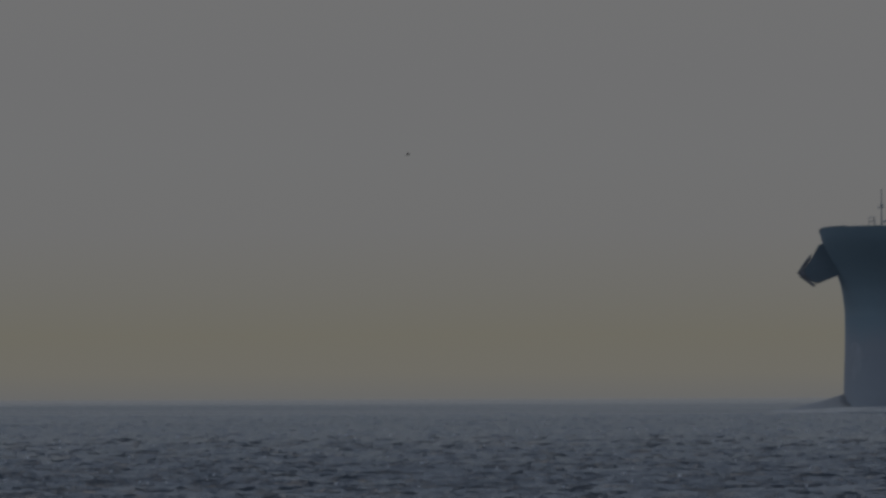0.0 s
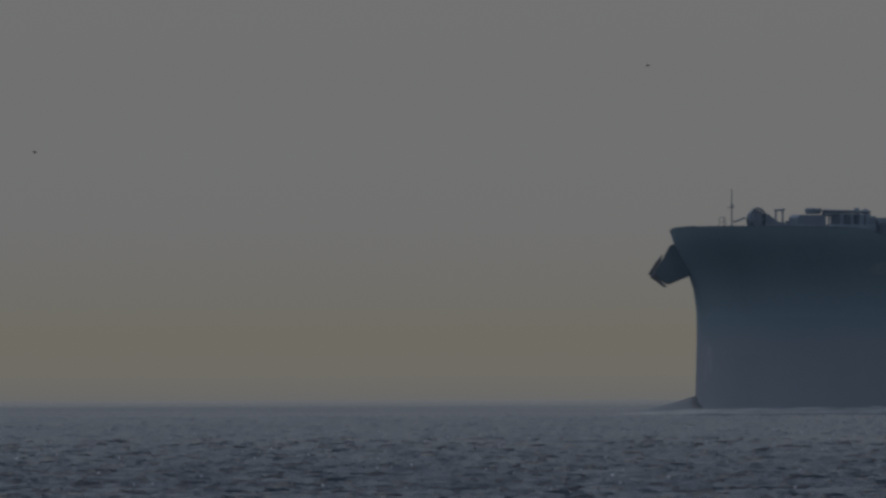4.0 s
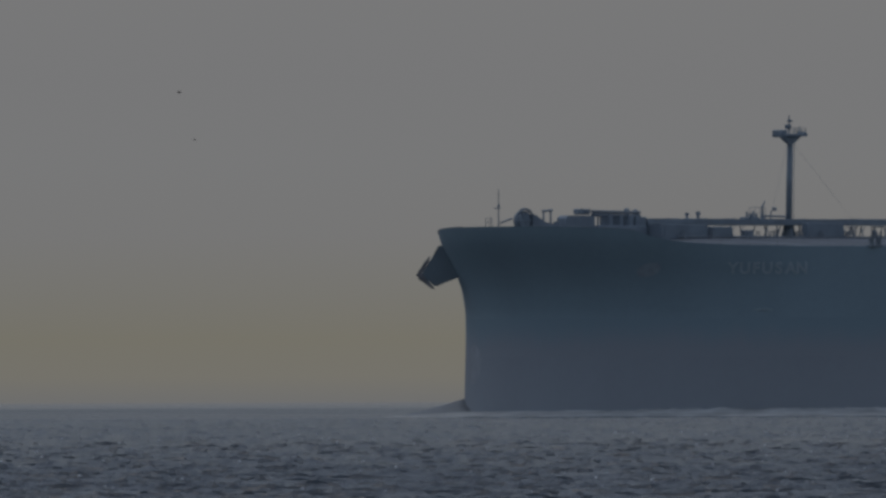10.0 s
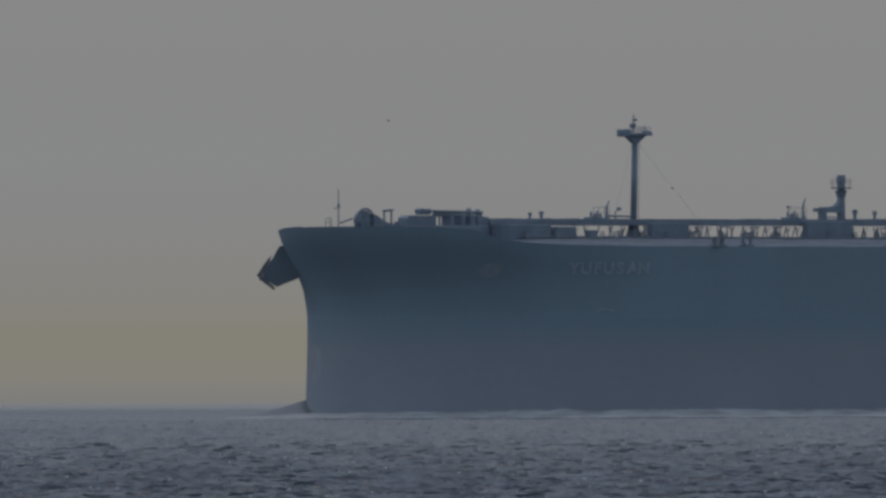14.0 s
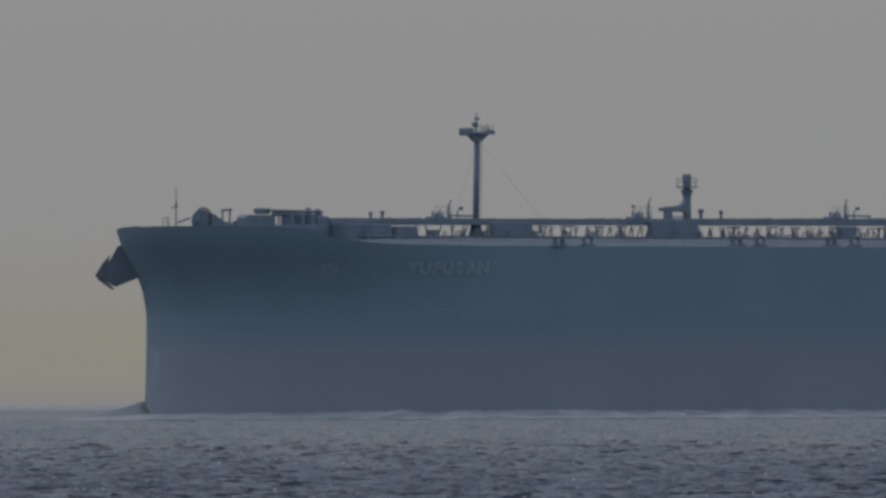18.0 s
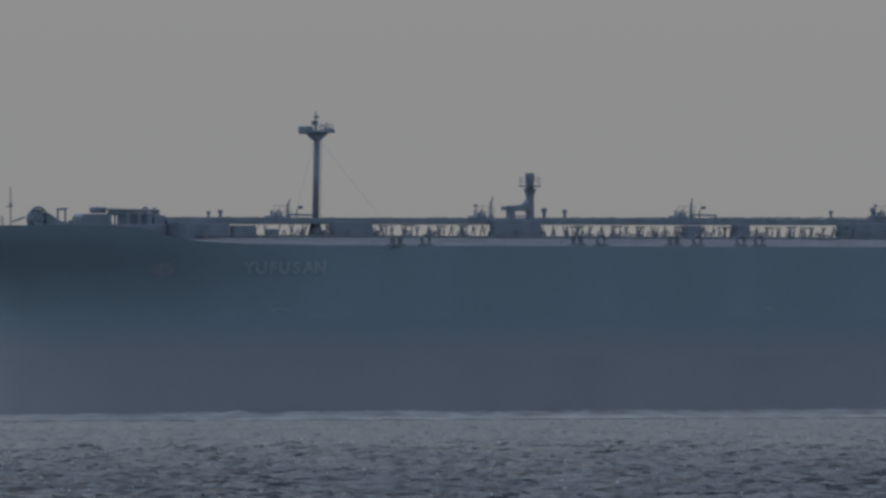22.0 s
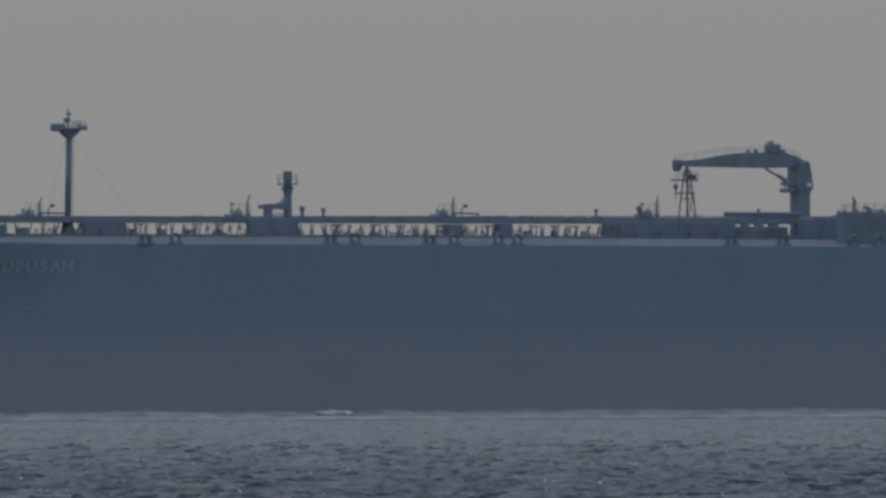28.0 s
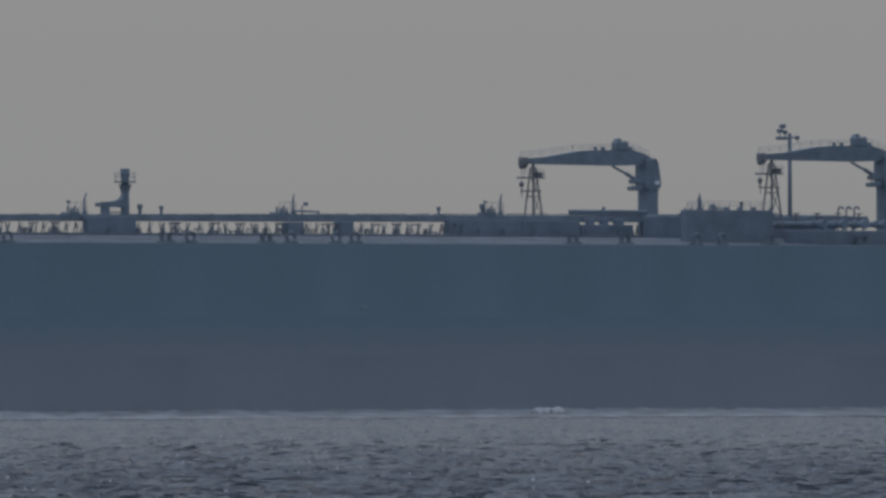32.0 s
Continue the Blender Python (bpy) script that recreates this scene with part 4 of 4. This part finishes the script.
for i in range(3):                                          # hose saddles over the rail
    xx = 153.6 + i * 1.15
    bm = bmesh.new()
    rod(bm, (xx, -20, 18.0), (xx, -20, 20.95), 0.09, seg=6)
    for k in range(8):
        a0, a1 = math.pi * k / 8, math.pi * (k + 1) / 8
        rod(bm, (xx + 0.35 - 0.35 * math.cos(a0), -20, 20.9 + 0.25 * math.sin(a0)), (xx + 0.35 - 0.35 * math.cos(a1), -20, 20.9 + 0.25 * math.sin(a1)), 0.11, seg=6)
    part("hose_saddle", bm, M_GEAR, tanker)
for x, y, h in ((136.6, -15, 0.5), (138.4, -15, 1.75), (144.4, -15, 1.3), (149.5, -14, 0.7)):
    make_vent(x, h, 0.2, y, 20.4 if h > 0.6 else 20.3)
    part("pedestal", one(box, x - 0.3, x + 0.3, y - 0.3, y + 0.3, 17.4, 20.4, 0.04), M_GEAR, tanker)
bm = bmesh.new()
rod(bm, (140.2, -15, 17.4), (140.2, -15, 21.3), 0.1, seg=6)
rod(bm, (140.2, -15, 21.35), (140.9, -15, 21.0), 0.14, seg=6)
rod(bm, (140.9, -15, 21.0), (142.2, -15, 21.0), 0.1, seg=6)
rod(bm, (142.1, -15, 21.0), (142.1, -15, 17.4), 0.1, seg=6)
part("hose_davit", bm, M_GEAR, tanker)


# ---- bow wave and wash along the side
def foam_ridge(name, pts, width, height, seed, label, mat, size=1.0):
    """A low broken ridge of foam along a line."""
    rg = np.random.RandomState(seed)
    bm = bmesh.new()
    for (x, y) in pts:
        for _ in range(4):
            dx, dy = rg.normal(0, width), rg.normal(0, width * 0.5)
            r = rg.uniform(0.15, 0.45) * size
            bmesh.ops.create_icosphere(bm, subdivisions=1, radius=r, matrix=Matrix.Translation((x + dx, y + dy, rg.uniform(-0.12, 0.06))) @ Matrix.Diagonal((rg.uniform(1, 2.5), 1.0, height * rg.uniform(0.3, 1.0), 1)))
    for v in bm.verts:
        v.co += Vector(rg.normal(0, 0.04, 3))
    ob = new(name, mesh_of(bm, name, mat))
    return tagged(ob, label, "foam", kind="stuff")


def make_wash():
    """A low uneven ridge of churned foam along the port side, falling away outward."""
    rg = np.random.RandomState(4)
    bm = bmesh.new()
    st = np.arange(-5.0, 215.0, 0.55)                       # round the stem from starboard, then aft to port
    swell = sum(rg.uniform(0.5, 1) * np.sin(st * math.tau / lam + rg.uniform(0, 6.28)) for lam in (31.0, 17.0, 9.5, 5.2, 2.9)) / 3
    fret = rg.normal(0, 1, st.size)

    def shell(u):
        w, side = abs(u), (1 if u < 0 else -1)
        b = HALF * math.sqrt(max(0.0, 1 - (1 - w / BOW) ** 2)) if w < BOW else HALF
        return Vector((w + stem_at(0) * flare(w), side * b, 0))

    rows = []
    for u, a, f in zip(st, swell, fret):
        along = (shell(u + 0.3) - shell(u - 0.3)).normalized()
        out = Vector((along.y, -along.x, 0))
        foot, h = shell(u), (0.80 + 0.075 * a + 0.045 * f) * float(np.interp(u, (-5, 8), (0.55, 1)))
        row = []
        for d, k, c in ((-0.5, 0.9, 0), (0.5, 1, 0), (2.0, 0.8, 0), (4.5, 0.5, 0.02), (8.5, 0.2, 0.05), (14, 0, 0.3)):
            p = foot + out * d
            row.append(bm.verts.new((p.x, p.y, h * k - c + (rg.normal(0, 0.03) if 0 < k < 1 else 0))))
        rows.append(row)
    for p, q in zip(rows, rows[1:]):
        for k in range(5):
            bm.faces.new((p[k], q[k], q[k + 1], p[k + 1]))
    return tagged(new("wash", mesh_of(bm, "wash", M_WASH, True)), "low uneven line of pale foam along the hull", "foam", kind="stuff")


wash = make_wash()


def make_bow_wave():
    """The swell pushed up round the bow, highest at the stem and falling away outward."""
    rg = np.random.RandomState(9)
    bm = bmesh.new()
    rows = []
    st = [BOW * (1 - math.cos(math.radians(a))) for a in range(0, 49, 3)]
    line = [(u, 1) for u in st[::-1]]
    for u, s in line:
        x, b = u + stem_at(0) * flare(u), HALF * math.sqrt(max(0, 1 - (1 - u / BOW) ** 2))
        n = Vector((-max(0.0, 1 - u / BOW) / BOW, s * b / HALF ** 2, 0)).normalized()
        top = 1.85 * math.exp(-((u - 8.0) / 3.8) ** 2)
        row = []
        for k in range(9):
            f = k / 8
            z = top * (1 - f) ** 1.6 * (1 + 0.08 * rg.normal()) - 0.3 * f
            row.append(bm.verts.new((x + n.x * (f * 11 - 0.4), s * b + n.y * (f * 11 - 0.4), z)))
        rows.append(row)
    for p, q in zip(rows, rows[1:]):
        for k in range(8):
            bm.faces.new((p[k], q[k], q[k + 1], p[k + 1]))
    low = bmesh.ops.extrude_face_region(bm, geom=list(bm.faces))
    for v in low["geom"]:
        if isinstance(v, bmesh.types.BMVert):
            v.co.z -= 0.8
    return tagged(new("bow_wave", mesh_of(bm, "bow_wave", M_CHURN, True)), "low dark swell pushed up round the bow", "bow wave", kind="stuff")


bow_wave = make_bow_wave()
CAPS = ((19.0, 486, 1.2, 8, 0.7, 31), (24.0, 58, 1.6, 9, 0.9, 32), (25.2, 262, 1.7, 9, 0.7, 36), (28.0, -190, 1.6, 8, 0.5, 33), (29.2, 255, 1.5, 8, 0.6, 35), (31.9, 224, 1.4, 8, 0.7, 34))
caps = [foam_ridge("whitecap", [(x, 0) for x in np.linspace(-w, w, n)], 0.35, h * 1.5, sd, "small breaking white crest beside the hull", M_CREST, 1.0) for _, _, w, n, h, sd in CAPS]


# ---- birds far out over the sea
def make_bird(span, label):
    b = tagged(new("seabird"), label, "bird", group="seabirds over the sea")
    part("body", one(ball, (0, 0, 0), span * 0.16, 8, 6, (1.9, 0.7, 0.7)), M_BIRD, b)
    for s in (-1, 1):
        bm = bmesh.new()
        vs = [(0.12, 0), (0.10, 0.26), (0.0, 0.5), (-0.06, 0.5), (-0.08, 0.26), (-0.12, 0)]
        top = [bm.verts.new((u * span, s * w * span, (w * 0.5 if w < 0.3 else 0.13 - (w - 0.26) * 0.35) * span)) for u, w in vs]
        bot = [bm.verts.new((u * span, s * w * span, (w * 0.5 if w < 0.3 else 0.13 - (w - 0.26) * 0.35) * span - 0.025)) for u, w in vs]
        for i in range(2):
            a, c = i, i + 1
            d, e = 4 - i, 5 - i
            bm.faces.new((top[a], top[c], top[d], top[e]))
            bm.faces.new((bot[e], bot[d], bot[c], bot[a]))
        for i in range(6):
            bm.faces.new((top[i], bot[i], bot[(i + 1) % 6], top[(i + 1) % 6]))
        part("wing", bm, M_BIRD, b)
    return b


birds = [make_bird(0.75, "small dark seabird flying low over the sea") for _ in range(4)]
birds.append(make_bird(0.75, "dark seabird skimming the waves close inshore"))


# ---------------------------------------------------------------- movement
AXIS = (math.cos(radians(HEADING)), math.sin(radians(HEADING)))


def run(t):
    """Metres that the ship has gone by t."""
    u = (t - 16) / 16
    way = 5.5749 * t - (-20.5 * u ** 2 + 3.9 * u ** 3 + 10.9 * u ** 4) / 12.634 - 0.85 * min(1.0, max(0.0, (9 - t) / 6))
    return way + float(np.interp(t, (0, 2, 3, 5.5, 7, 9, 10, 11.5, 13, 14.5, 19, 21, 24.5, 28, 32), (0.4, 0.36, 0.12, -0.08, -0.2, -0.29, -0.31, -0.14, -0.12, 0.0, -0.01, -0.1, -0.14, -0.05, -0.06)))


def ship_pose(t, lift=0.63):
    s = run(t)
    x, y = 46.735 - s * AXIS[0], 1868.46 - s * AXIS[1]
    return pose(x, y, lift - (x * x + y * y) / (2 * EARTH), 0, 0, HEADING)


def flight(px, dist, up):
    """A place in the air: how far right of the view's middle, how far off, how high over the horizon, all by the lens."""
    return (px / LENS * dist, dist, EYE + up / LENS * dist - dist * math.sqrt(2 * EYE / EARTH))


def fly(bird, marks, dist):
    """Steady flight through marks of seconds, distance right of the middle and height over the horizon."""
    t0, t1 = marks[0], marks[-1]
    n0, n1 = marks[1], marks[-2]
    first = (0, t0[1] + (t0[1] - n0[1]) / (n0[0] - t0[0]) * t0[0], t0[2])
    last = (32, t1[1] + (t1[1] - n1[1]) / (t1[0] - n1[0]) * (32 - t1[0]), t1[2])
    rows = [m for m in ((first,) if t0[0] > 0 else ()) + tuple(marks) + (last,)]
    left = t1[1] < t0[1]
    walk(bird, [(t, pose(*flight(a, dist, u), 0, 0, 170 if left else -12)) for t, a, u in rows])
    for wing in bird.children:
        if wing.name.startswith("wing"):
            s = 1 if wing.data.vertices[1].co.y > 0 else -1
            walk(wing, [(k * 0.16, pose(0, 0, 0, s * 24 * math.sin(k * 1.7 + dist))) for k in range(201)])


def motions():
    walk(tanker, [(t, ship_pose(t)) for t in range(33)])
    walk(wash, [(t, ship_pose(t, 0.0)) for t in range(33)])
    walk(bow_wave, [(t, ship_pose(t, 0.0)) for t in range(33)])
    walk(chop, [(0, pose(0, 0, 0)), (16, pose(-1.5, -9, 0)), (32, pose(-3, -18, 0))])
    for cap, (t0, p0, *_) in zip(caps, CAPS):
        rows = []
        for t, dz in ((0, -1.2), (t0 - 1.5, -1.2), (t0 - 0.6, 0), (t0 + 0.5, 0), (t0 + 1.4, -1.2), (36, -1.2)):
            x = (p0 + 65 * (min(t, 32) - t0)) * 1780 / LENS
            y = 1780 + 0.9 * x
            if t <= 32:
                rows.append((t, pose(x, y, dz + 0.65 - (x * x + y * y) / (2 * EARTH), 0, 0, HEADING)))
        if rows[-1][0] < 32:
            rows.append((32, rows[-1][1]))
        walk(cap, rows)
    walk(wavelets, [(0, pose(0, 0, 0)), (16, pose(-1.5, -9, 0)), (32, pose(-3, -18, 0))])
    walk(flecks, [(0, pose(0, 0, 0)), (16, pose(-1.5, -9, 0)), (32, pose(-3, -18, 0))])
    fly(birds[0], ((0.5, -144, 432), (2.0, -392, 432), (4.0, -722, 440)), 1900)
    fly(birds[1], ((1.5, 740, 566), (2.0, 683, 573), (3.0, 532, 580), (3.5, 444, 584), (5.5, 160, 603), (7.0, -40, 585), (10.0, -466, 549), (12.0, -751, 569)), 2000)
    fly(birds[2], ((12.0, 682, 363), (13.5, 473, 379), (14.4, 353, 374), (17.0, 10, 215), (20.0, -400, 190)), 2400)
    fly(birds[3], ((9.0, -531, 460), (10.0, -439, 465), (12.0, -266, 483), (14.4, -64, 500), (16.4, 80, 270), (18.0, 190, 200)), 2500)
    fly(birds[4], ((19.5, 758, -163), (20.0, 88, -163), (20.5, -582, -163)), 455)


motions()
